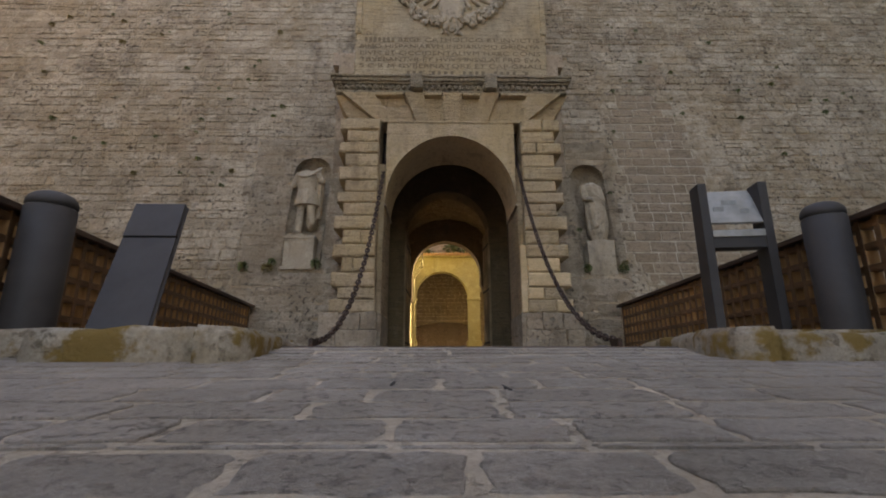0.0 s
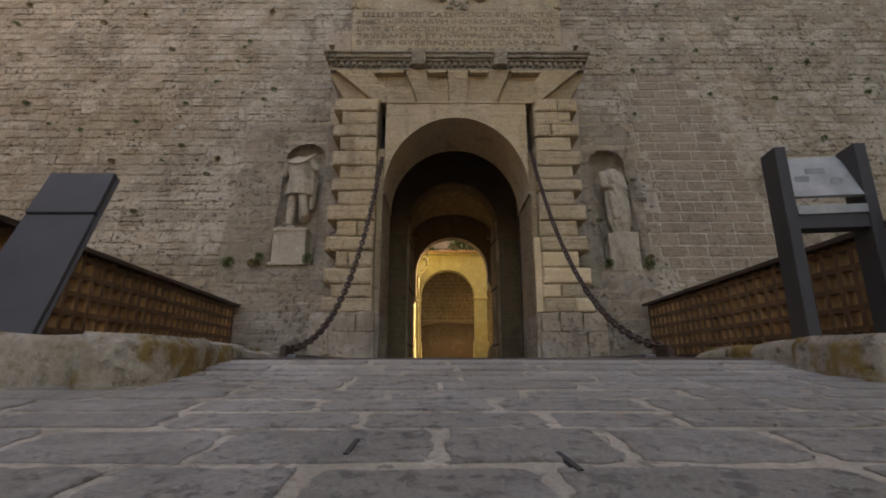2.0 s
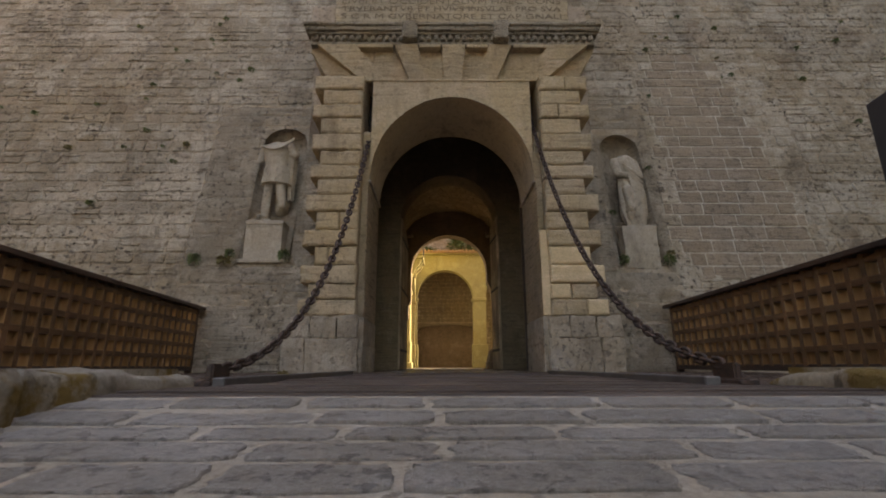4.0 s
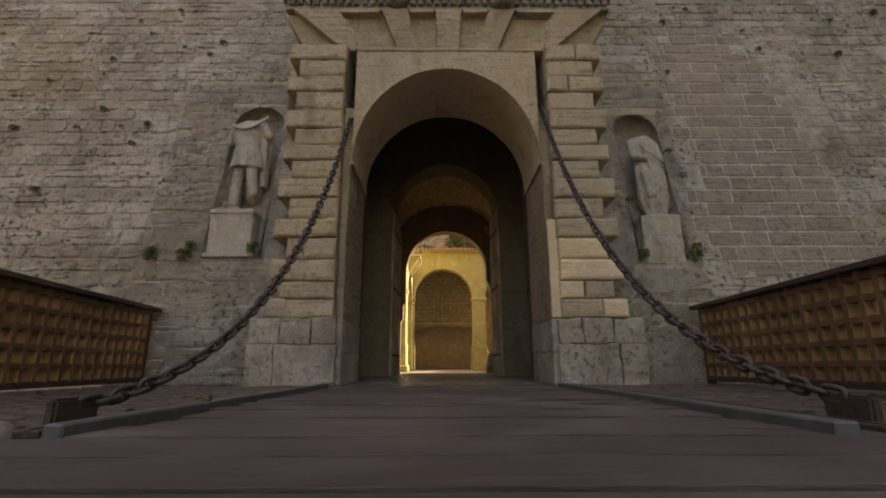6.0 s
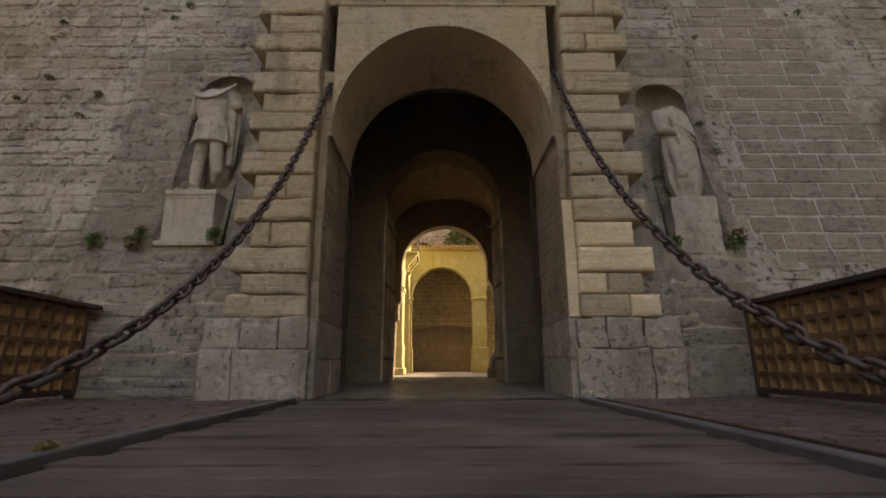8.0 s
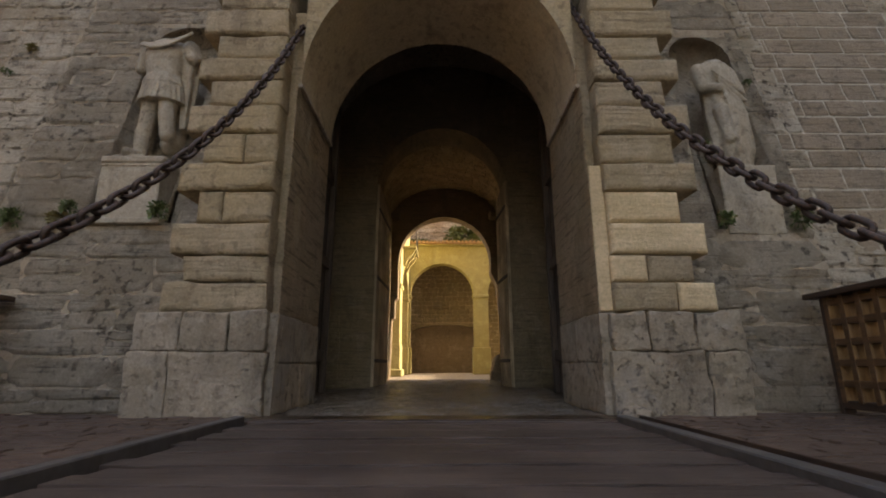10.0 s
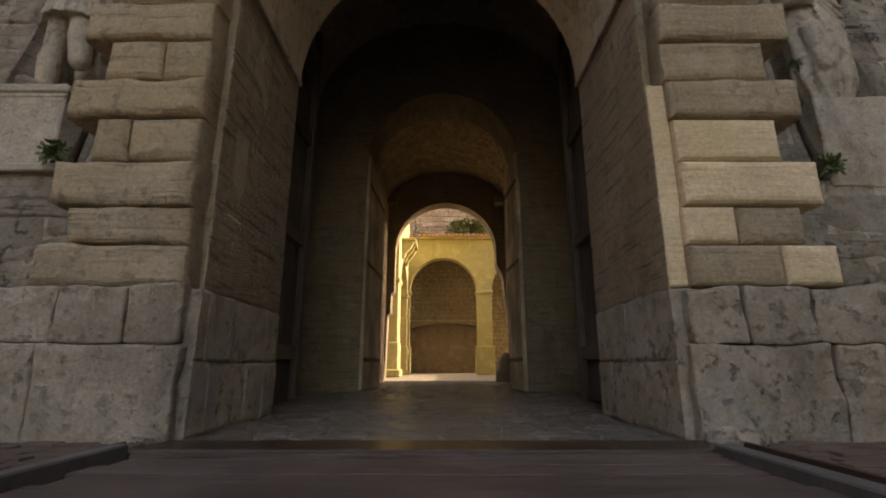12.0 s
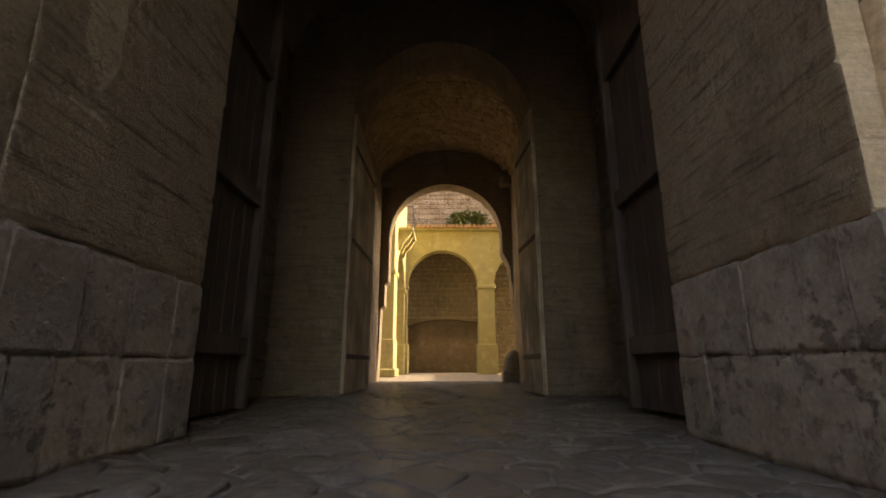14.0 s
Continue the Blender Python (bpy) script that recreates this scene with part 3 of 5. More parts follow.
def pedestal(x0, x1, z0, z1, y, label, moulded=True):
    p = thing("pedestal", label, "pedestal", "statue pedestals")
    bm = bmesh.new()
    box(bm, x0 + 0.02, x1 - 0.02, y, y + 0.75, z0 + (0.05 if moulded else -0.03), z1 - (0.09 if moulded else 0.0), 0.012)
    rough_up(bm, 0.4, 0.012 if moulded else 0.03, 4)
    part("die", bm, M_STATUE, p)
    if not moulded:
        return
    simple("fillet", M_STATUE, p, [(x0 + 0.015, x1 - 0.015, y - 0.012, y + 0.7, z1 - 0.13, z1 - 0.092)], 0.01)
    simple("cap", M_STATUE, p, [(x0 + 0.01, x1 - 0.01, y - 0.02, y + 0.75, z1 - 0.09, z1)], 0.02)
    simple("base", M_STATUE, p, [(x0 - 0.06, x1 + 0.06, y - 0.05, y + 0.7, z0 - 0.02, z0 + 0.05)], 0.012)


pedestal(-3.88, -3.14, 1.97, 2.77, 0.36, "plain pale stone pedestal under the armoured statue")
pedestal(3.2, 3.88, 1.87, 2.66, 0.36, "plain pale stone pedestal under the draped statue", False)


def blob(bm, at, size, turn=(0, 0, 0), seg=12):
    m = Matrix.Translation(at) @ Euler([radians(a) for a in turn]).to_matrix().to_4x4() @ Matrix.Diagonal((*size, 1))
    bmesh.ops.create_uvsphere(bm, u_segments=seg, v_segments=8, radius=1.0, matrix=m)


def cone(bm, p, q, r0, r1, flat=1.0, seg=12):
    """A limb from p to q."""
    p, q = Vector(p), Vector(q)
    m = Matrix.Translation((p + q) / 2) @ (q - p).to_track_quat("Z", "Y").to_matrix().to_4x4() @ Matrix.Diagonal((1, flat, 1, 1))
    bmesh.ops.create_cone(bm, cap_ends=True, segments=seg, radius1=r0, radius2=r1, depth=(q - p).length, matrix=m)
    blob(bm, p, (r0, r0 * flat, r0))
    blob(bm, q, (r1, r1 * flat, r1))


def finish_statue(bm, name, label, voxel=0.015):
    ob = part(name, bm, M_STATUE, None, smooth=True)
    mod = ob.modifiers.new("weld", "REMESH")
    mod.mode, mod.voxel_size, mod.use_smooth_shade = "VOXEL", voxel, True
    sm = ob.modifiers.new("ease", "SMOOTH")
    sm.iterations, sm.factor = 2, 0.5
    tagged(ob, label, "statue")


def loft(bm, rings, n=72):
    """A closed body of rings (cx, cy, z, rx, ry, folds, depth of folds, twist)."""
    rows = []
    for cx, cy, z, rx, ry, k, amp, tw in rings:
        row = []
        for i in range(n):
            a = 2 * math.pi * i / n
            f = 1 + amp * (math.sin(k * a + tw) + 0.4 * math.sin(0.5 * k * a + 2 * tw))
            row.append(bm.verts.new((cx + rx * f * math.cos(a), cy + ry * f * math.sin(a), z)))
        rows.append(row)
    for r, q in zip(rows, rows[1:]):
        for i in range(n):
            bm.faces.new((r[i], r[(i + 1) % n], q[(i + 1) % n], q[i]))
    bm.faces.new(rows[0][::-1])
    bm.faces.new(rows[-1])


# headless figure in cuirass and pleated skirt, one leg broken off below the knee
bm = bmesh.new()
cx, cy, z0 = -3.47, 0.62, 2.77
box(bm, cx - 0.34, cx + 0.02, cy - 0.17, cy + 0.2, z0, z0 + 0.07)
cone(bm, (cx - 0.15, cy, z0 + 0.1), (cx - 0.14, cy - 0.01, z0 + 0.42), 0.07, 0.1)
cone(bm, (cx - 0.14, cy - 0.01, z0 + 0.42), (cx - 0.1, cy + 0.0, z0 + 0.86), 0.082, 0.115)
cone(bm, (cx - 0.2, cy - 0.16, z0 + 0.1), (cx - 0.15, cy, z0 + 0.11), 0.055, 0.075)
cone(bm, (cx + 0.19, cy - 0.07, z0 + 0.36), (cx + 0.15, cy - 0.08, z0 + 0.62), 0.088, 0.1)
cone(bm, (cx + 0.15, cy - 0.08, z0 + 0.6), (cx + 0.1, cy + 0.0, z0 + 0.9), 0.092, 0.12)
cone(bm, (cx - 0.2, cy + 0.15, z0 + 0.04), (cx - 0.16, cy + 0.13, z0 + 0.7), 0.1, 0.07)
cone(bm, (cx + 0.1, cy + 0.2, z0 + 0.36), (cx + 0.12, cy + 0.2, z0 + 1.0), 0.14, 0.16)
loft(bm, [(cx + 0.02, cy, z0 + 0.80, 0.295, 0.215, 26, 0.045, 0.0), (cx + 0.02, cy, z0 + 0.92, 0.275, 0.2, 26, 0.05, 0.2), (cx + 0.01, cy, z0 + 1.06, 0.245, 0.18, 26, 0.03, 0.4), (cx, cy, z0 + 1.12, 0.225, 0.165, 26, 0.0, 0.4)])
loft(bm, [(cx + 0.01, cy, z0 + 1.05, 0.262, 0.19, 18, 0.03, 0.0), (cx, cy, z0 + 1.12, 0.24, 0.175, 18, 0.02, 0.0), (cx, cy, z0 + 1.17, 0.225, 0.165, 18, 0.0, 0.0)])
loft(bm, [(cx, cy, z0 + 1.1, 0.215, 0.155, 4, 0.0, 0), (cx, cy, z0 + 1.2, 0.212, 0.155, 4, 0.01, 0), (cx - 0.01, cy, z0 + 1.34, 0.235, 0.17, 4, 0.015, 0.5), (cx - 0.01, cy, z0 + 1.5, 0.262, 0.178, 4, 0.015, 0.5), (cx, cy + 0.01, z0 + 1.64, 0.235, 0.16, 4, 0.0, 0), (cx, cy + 0.02, z0 + 1.7, 0.13, 0.12, 4, 0, 0)])
cone(bm, (cx - 0.26, cy, z0 + 1.56), (cx - 0.33, cy + 0.03, z0 + 1.34), 0.085, 0.078)
cone(bm, (cx + 0.27, cy, z0 + 1.56), (cx + 0.36, cy - 0.05, z0 + 1.42), 0.095, 0.08)
# cloak: folds slung across the neck and hanging behind the arm
for i in range(6):
    t = i / 5
    for k in range(7):
        u0, u1 = k / 7, (k + 1) / 7
        g = lambda u: (cx - 0.26 + 0.6 * u, cy - 0.16 - 0.05 * math.sin(math.pi * u) + 0.03 * t, z0 + 1.56 + 0.05 * t + 0.14 * u * u - (0.10 - 0.03 * t) * math.sin(math.pi * u))
        cone(bm, g(u0), g(u1), 0.018, 0.018, seg=6)
loft(bm, [(cx + 0.28, cy + 0.1, z0 + 0.5, 0.05, 0.07, 5, 0.15, 0), (cx + 0.28, cy + 0.09, z0 + 1.0, 0.075, 0.09, 5, 0.15, 0.6), (cx + 0.29, cy + 0.06, z0 + 1.5, 0.1, 0.11, 5, 0.12, 1.0), (cx + 0.26, cy + 0.04, z0 + 1.7, 0.08, 0.1, 5, 0.0, 1.0)], 32)
for v in bm.verts:
    v.co += noise.noise_vector(v.co * 9) * 0.007
finish_statue(bm, "statue", "headless weathered stone statue in armour and pleated skirt", 0.0105)

# headless draped figure
bm = bmesh.new()
cx, cy, z0 = 3.53, 0.62, 2.66
box(bm, cx - 0.17, cx + 0.27, cy - 0.15, cy + 0.18, z0, z0 + 0.05)
rings = []
for i in range(13):
    t = i / 12
    sway = 0.05 - 0.10 * t + 0.03 * math.sin(math.pi * t)
    width = 0.215 + 0.045 * math.sin(math.pi * min(1, t * 1.3)) - (0.03 if t < 0.12 else 0)
    rings.append((cx + sway, cy, z0 + 0.05 + 1.32 * t, width, width * 0.74, 11 if t < 0.35 else 9, 0.05 if t < 0.3 else 0.03, 0.6 + 4.5 * t))
rings += [(cx - 0.06, cy, z0 + 1.45, 0.21, 0.15, 9, 0.0, 0), (cx - 0.06, cy, z0 + 1.53, 0.11, 0.1, 9, 0.0, 0)]
loft(bm, rings)
cone(bm, (cx - 0.26, cy - 0.02, z0 + 1.4), (cx - 0.25, cy - 0.09, z0 + 1.13), 0.09, 0.08)
cone(bm, (cx - 0.25, cy - 0.09, z0 + 1.13), (cx - 0.12, cy - 0.19, z0 + 1.05), 0.07, 0.05)
cone(bm, (cx + 0.14, cy, z0 + 1.38), (cx + 0.21, cy - 0.03, z0 + 1.1), 0.085, 0.075)
for i in range(7):
    t = i / 6
    cone(bm, (cx - 0.17 + 0.02 * i, cy - 0.19, z0 + 1.3 - 0.07 * i), (cx + 0.22, cy - 0.13, z0 + 1.02 - 0.1 * i), 0.015, 0.02, seg=6)
cone(bm, (cx - 0.1, cy - 0.12, z0 + 0.78), (cx - 0.06, cy - 0.14, z0 + 0.4), 0.09, 0.08)
for v in bm.verts:
    v.co += noise.noise_vector(v.co * 8) * 0.008
finish_statue(bm, "statue", "headless weathered stone statue of a draped figure", 0.0105)

# ---- gate ----
gate = thing("gateway", "sandstone gateway with round arch and rusticated piers", "gateway", kind="structure")
SPRING, RX, RISE_F, RISE_B = 3.40, 1.50, 1.69, 1.57
FRONT, REAR = -0.10, 1.25


def arch(n, rx, spring, rise, cx=0.0):
    return [(cx - rx * math.cos(math.pi * i / n), spring + rise * math.sin(math.pi * i / n)) for i in range(n + 1)]


def arch_shell(name, mat, parent, front, back, y0, y1, top, half, rows=6, wear=0.0):
    """Spandrel face at y0 up to the height top and out to the half width, soffit from y0 to y1."""
    bm = bmesh.new()
    n = len(front)
    soff = []
    for k in range(rows + 1):
        t = k / rows
        soff.append([bm.verts.new((f[0] + (b[0] - f[0]) * t, y0 + (y1 - y0) * t, f[1] + (b[1] - f[1]) * t)) for f, b in zip(front, back)])
    for k in range(rows):
        for i in range(n - 1):
            bm.faces.new((soff[k][i], soff[k][i + 1], soff[k + 1][i + 1], soff[k + 1][i]))
    cx = (front[0][0] + front[-1][0]) / 2
    for y, ring in ((y0, soff[0]), (y1, soff[-1])):
        out = []
        for v in ring:
            out.append(bm.verts.new((cx + max(-half, min(half, (v.co.x - cx) * 1.0)), y, top)))
        for i in range(n - 1):
            bm.faces.new((ring[i], ring[i + 1], out[i + 1], out[i]))
    if wear:
        for v in bm.verts:
            v.co += noise.noise_vector(v.co * 2.5) * wear
    return part(name, bm, mat, parent)


gate_arch = arch_shell("arch", M_GATE, gate, arch(40, RX, SPRING, RISE_F), arch(40, RX - 0.02, SPRING, RISE_B), FRONT, REAR, 5.46, 1.5, 8, 0.008)
# Underside of the arch in a slightly darker sandstone than its faces.
gate_arch.data.materials.append(M_SOFFIT)
for f in gate_arch.data.polygons:
    f.material_index = 0 if abs(f.normal.y) > 0.8 else 1
# lintel face between the arch and the voussoirs, plain strips beside the opening
for side in (-1, 1):
    def span(x0, x1, *rest):
        a, b = sorted((side * x0, side * x1))
        return (a, b, *rest)
    # pier core, reaching back to the door recess
    simple("pier_core", M_REVEAL, gate, [span(1.66, 2.32, -0.12, REAR, -0.3, 5.5)])
    bm = bmesh.new()
    box(bm, *span(1.505, 1.70, FRONT + 0.09, 0.62, 0.9, 4.42), bevel=0.03)
    rough_up(bm, 0.3, 0.008, 3)
    part("jamb_strip", bm, M_GATE, gate)
    bm = bmesh.new()
    box(bm, *span(1.507, 1.66, -0.19, 0.62, -0.1, 0.91), bevel=0.012)
    rough_up(bm, 0.3, 0.008, 3)
    part("jamb_foot", bm, M_PLINTH, gate)
    simple("jamb_core", M_REVEAL, gate, [span(1.512, 1.70, 0.6, REAR - 0.002, -0.3, 5.45)])
    # Black box in the chain slot, painted as its deep shade.
    simple("slot_shade", M_VOID, gate, [span(1.50, 1.66, 0.45, 0.6, 4.3, 5.46)])
    # reveal blocks
    cells = courses(-0.18, REAR, 0.92, SPRING - 0.04, (0.55, 0.8), (0.6, 1.1), (), 50 + side)
    low = courses(-0.22, REAR, 0, 0.92, (0.45, 0.47), (0.2, 0.42), (), 60 + side)
    if side < 0:
        fr = lambda s, z: (Vector((-1.512, s, z)), Y, X, Z)
    else:
        cells = [(-b, -a, c, d) for a, b, c, d in cells]
        low = [(-b, -a, c, d) for a, b, c, d in low]
        fr = lambda s, z: (Vector((1.512, -s, z)), -Y, -X, Z)
    lay(gate, "reveal_block", cells, NEAT, M_REVEAL, M_REVEAL, fr, 0.012, lambda s, z: abs(s), 300, 0.003)
    lay(gate, "plinth_block", low, NEAT, M_PLINTH, M_PLINTH, fr, 0.022, lambda s, z: abs(s), 300, 0.008)
    # stone ledge along the springing
    bm = bmesh.new()
    box(bm, *span(1.46, 1.515, -0.16, REAR - 0.01, SPRING - 0.075, SPRING - 0.03), bevel=0.008)
    part("springing_bar", bm, M_SOOT, gate)

# rusticated blocks, long and short in turn from the top down
LEVELS = (5.46, 5.16, 4.86, 4.58, 4.25, 3.92, 3.63, 3.37, 3.07, 2.75, 2.42, 2.12, 1.79, 1.47, 1.20, 0.92)


def cushion(x0, x1, y0, y1, z0, z1, mat, seed, wear):
    """A rusticated block with rounded top and bottom edges."""
    bm = bmesh.new()
    box(bm, x0, x1, y0, y1, z0, z1)
    fr = [e for e in bm.edges if all(abs(v.co.y - y0) < 1e-5 for v in e.verts)]
    bmesh.ops.bevel(bm, geom=fr, offset=min(0.05, (z1 - z0) * 0.2), segments=3, affect="EDGES", profile=0.5)
    bmesh.ops.subdivide_edges(bm, edges=[e for e in bm.edges if abs(e.verts[0].co.x - e.verts[1].co.x) > 0.3], cuts=12)
    for v in bm.verts:
        w = noise.noise_vector(v.co * 2.6 + Vector((seed, 0, 0))) * wear + noise.noise_vector(v.co * 8 + Vector((seed, 0, 0))) * wear * 0.5
        v.co += Vector((w.x, w.y, w.z * 0.6))
    part("rusticated_block", bm, mat, gate, smooth=False)


for side in (-1, 1):
    rng = random.Random(70 + side)
    for i, (hi, lo) in enumerate(zip(LEVELS, LEVELS[1:])):
        long_one = i % 2 == 0
        outer = 2.57 if long_one else 2.40
        if i >= 12:
            outer += 0.04
        fresh = side > 0 and i in (11, 12)
        mat = M_NEWST if fresh else M_GATE
        a, b = sorted((side * (1.645 if not fresh else 1.66), side * (outer + rng.uniform(-0.02, 0.02))))
        cut = a + (b - a) * rng.uniform(0.3, 0.7)
        back = max(0.3, wall_y(hi) + 0.3)
        front = -0.235 if not long_one else -0.255
        if side > 0 and i in (13, 14):
            cut = a + (b - a) * (0.45 if i == 13 else 0.62)
            inner, outer_mat = (M_NEWST, M_GATE) if i == 13 else (M_GATE, M_NEWST)
            cushion(a, cut - 0.003, front, back, lo + 0.004, hi - 0.004, inner, i, 0.006)
            cushion(cut + 0.003, b, front, back, lo + 0.004, hi - 0.004, outer_mat, i + 4, 0.006)
        elif rng.random() < 0.1 and not fresh:
            cushion(a, cut - 0.003, front, back, lo + 0.004, hi - 0.004, mat, i + 9 * side, 0.011)
            cushion(cut + 0.003, b, front, back, lo + 0.004, hi - 0.004, mat, i + 5 * side, 0.011)
        else:
            cushion(a, b, front, back, lo + 0.004, hi - 0.004, mat, i + 3 * side, 0.003 if fresh else ((0.04 if i >= 9 else 0.024) if side < 0 else 0.017))
    # smooth new jamb piece on the repaired side
    if side > 0:
        simple("jamb_repair", M_NEWST, gate, [(1.515, 1.665, -0.165, 0.1, 0.93, 2.42)], 0.012)
    # plinth, two courses of large blocks
    for lo, hi, cuts in ((0.0, 0.555, (1.56, 2.42, 2.80)), (0.56, 0.915, (1.58, 1.92, 2.36, 2.80))):
        for p, q in zip(cuts, cuts[1:]):
            bm = bmesh.new()
            a, b = sorted((side * (p + 0.004), side * (q - 0.004)))
            box(bm, a, b, -0.27 + rng.uniform(-0.015, 0.015), 0.4, lo - (0.1 if lo == 0 else 0), hi, 0.018, 2)
            rough_up(bm, 0.22, 0.03, 6, side + q)
            part("plinth_block", bm, M_PLINTH, gate)
    # loose broken corner at the foot
    bm = bmesh.new()
    blob(bm, (side * 1.7, -0.36, 0.02), (0.16, 0.1, 0.07))
    rough_up(bm, 0.08, 0.03)
    part("broken_foot", bm, M_PLINTH, gate)

# flat arch of voussoirs under the cornice
def frieze_y(z):
    return -0.05 - 0.15 * (z - 5.45) / 0.72


bm = bmesh.new()
prism(bm, [(-1.72, 5.45), (1.78, 5.45), (2.62, 6.16), (-2.56, 6.16)], lambda z: frieze_y(z) + 0.11, 0.9)
rough_up(bm, 0.5, 0.006)
part("frieze_panel", bm, M_GATE, gate)
bm = bmesh.new()
prism(bm, [(-2.36, 5.46), (2.42, 5.46), (2.83, 6.17), (-2.77, 6.17)], lambda z: frieze_y(z) + 0.125, 1.1)
part("frieze_backing", bm, M_GATE, gate)
WEDGES = ((-1.70, -1.24, -2.60, -1.86), (-0.80, -0.49, -1.10, -0.65), (-0.14, 0.21, -0.18, 0.27), (0.50, 0.86, 0.74, 1.18), (1.30, 1.76, 1.90, 2.66))
for a, b, c, d in WEDGES:
    bm = bmesh.new()
    prism(bm, [(a, 5.445), (b, 5.445), (d, 6.165), (c, 6.165)], lambda z: frieze_y(z) - 0.03, lambda z: frieze_y(z) + 0.2)
    bmesh.ops.bevel(bm, geom=bm.edges[:], offset=0.012, segments=2, affect="EDGES", profile=0.5)
    part("voussoir", bm, M_GATE, gate)
for (a, b, c, d), (e, f, g, h) in zip(WEDGES, WEDGES[1:]):
    simple("panel_shadow_gap", M_GATE, gate, [(d + 0.03, g - 0.03, -0.235, 0.1, 6.09, 6.16)], 0.01)
bm = bmesh.new()
box(bm, -1.47, 1.47, -0.095, 0.8, 5.11, 5.45, 0.02, 2)
rough_up(bm, 0.35, 0.012, 4)
part("lintel", bm, M_GATE, gate)
simple("lintel_fillet", M_GATE, gate, [(-1.60, 1.66, -0.125, 0.3, 5.42, 5.475)], 0.012)
cornice = [(-2.74, 2.80, -0.20, 1.2, 6.165, 6.235), (-2.78, 2.84, -0.25, 1.2, 6.375, 6.43), (-2.83, 2.89, -0.30, 1.2, 6.43, 6.52), (-2.86, 2.92, -0.335, 1.2, 6.52, 6.585)]
for b in cornice:
    bm = bmesh.new()
    box(bm, *b, bevel=0.016, seg=2)
    bmesh.ops.subdivide_edges(bm, edges=[e for e in bm.edges if abs(e.verts[0].co.x - e.verts[1].co.x) > 2], cuts=40)
    for v in bm.verts:
        v.co += noise.noise_vector(v.co * 4) * 0.012
    part("cornice_moulding", bm, M_CORN, gate)
simple("dentil_band", M_CORN, gate, [(-2.74, 2.80, -0.17, 1.2, 6.236, 6.374)])
dm = bmesh.new()
box(dm, -0.042, 0.042, -0.245, -0.165, 6.25, 6.36, 0.012)
dent = part("dentil", dm, M_CORN, gate)
x = -2.62
dent.location.x = x
while x < 2.64:
    x += 0.137
    o = new("dentil", dent.data)
    o.parent, o.location = gate, (x, 0, random.uniform(-0.006, 0.006))
for x in (-0.80, 0.96):
    bm = bmesh.new()
    box(bm, x - 0.15, x + 0.15, -0.375, 0.2, 6.2, 6.6, 0.03, 2)
    rough_up(bm, 0.15, 0.02, 3)
    part("cornice_bracket", bm, M_CORN, gate)

# ---- inscription panel and coat of arms ----
panel = thing("inscription_panel", "carved stone panel with worn Latin inscription above the cornice", "inscription", kind="structure")
PY = 0.36
bm = bmesh.new()
box(bm, -2.44, 2.52, PY, 2.6, 6.5, 13.2, 0.02)
bmesh.ops.subdivide_edges(bm, edges=bm.edges[:], cuts=5, use_grid_fill=True)
for v in bm.verts:
    v.co += noise.noise_vector(v.co * 1.5) * 0.012
part("slab", bm, M_PANEL, panel)
for a, b in ((-2.46, -2.30), (2.40, 2.55)):
    simple("side_fillet", M_PANEL, panel, [(a, b, PY - 0.04, PY + 0.3, 8.25, 13)], 0.015)


# Letters lie on the face; the shade of carved grooves is their dark colour.
def carve(text, x0, x1, z, height):
    cu = bpy.data.curves.new("text", "FONT")
    cu.body, cu.size, cu.extrude = text, height * 1.38, 0.003
    tmp = bpy.data.objects.new("text", cu)
    me = bpy.data.meshes.new_from_object(tmp)
    bpy.data.objects.remove(tmp)
    me.materials.append(M_LETTER)
    xs = [v.co.x for v in me.vertices]
    s = (x1 - x0) / (max(xs) - min(xs))
    ob = new("letters", me)
    ob.parent = panel
    ob.matrix_basis = pose(x0 - min(xs) * s, PY - 0.012, z, 90) @ Matrix.Diagonal((s, 1, 1, 1))


carve("REGE CATHOLICO ET INVICTIS", -1.33, 2.36, 8.02, 0.125)
carve("SIMO HISPANIARVM INDIARVMQ ORIENTA", -2.30, 2.36, 7.82, 0.125)
carve("LIVM ET OCCIDENTALIVM HAEC CONS", -2.30, 2.36, 7.62, 0.125)
carve("TRVEBANTVR ET HVIVS INSVLAE PRO SVA", -2.30, 2.36, 7.43, 0.125)
carve("S C R M GVBERNATORE ET CAP GNALI", -2.30, 2.36, 7.24, 0.125)
simple("letter_bar", M_LETTER, panel, [(-2.2 + 0.115 * i, -2.125 + 0.115 * i, PY - 0.012, PY, 8.02, 8.145) for i in range(7)])
simple("letter_bar", M_LETTER, panel, [(-1.1 + 0.16 * i, -1.02 + 0.16 * i, PY - 0.011, PY, 7.05, 7.15) for i in range(20) if i % 5 != 3])

arms = bmesh.new()
rng = random.Random(4)
ax_, az_, ar = 0.06, 9.92, 1.36
for i in range(120):
    a = 2 * math.pi * i / 120
    for k in range(3):
        rr = ar + rng.uniform(-0.16, 0.16)
        blob(arms, (ax_ + rr * math.cos(a), PY - rng.uniform(0.0, 0.09), az_ + rr * math.sin(a)), (rng.uniform(0.05, 0.1), 0.07, rng.uniform(0.04, 0.09)), (0, rng.uniform(0, 180), 0), 6)
for i in range(9):
    t = i / 8 - 0.5
    cone(arms, (ax_ + t * 0.5, PY - 0.03, az_ - 0.2), (ax_ + t * 1.9, PY - 0.03, az_ - 1.0 + 0.7 * abs(t)), 0.09, 0.05, seg=7)
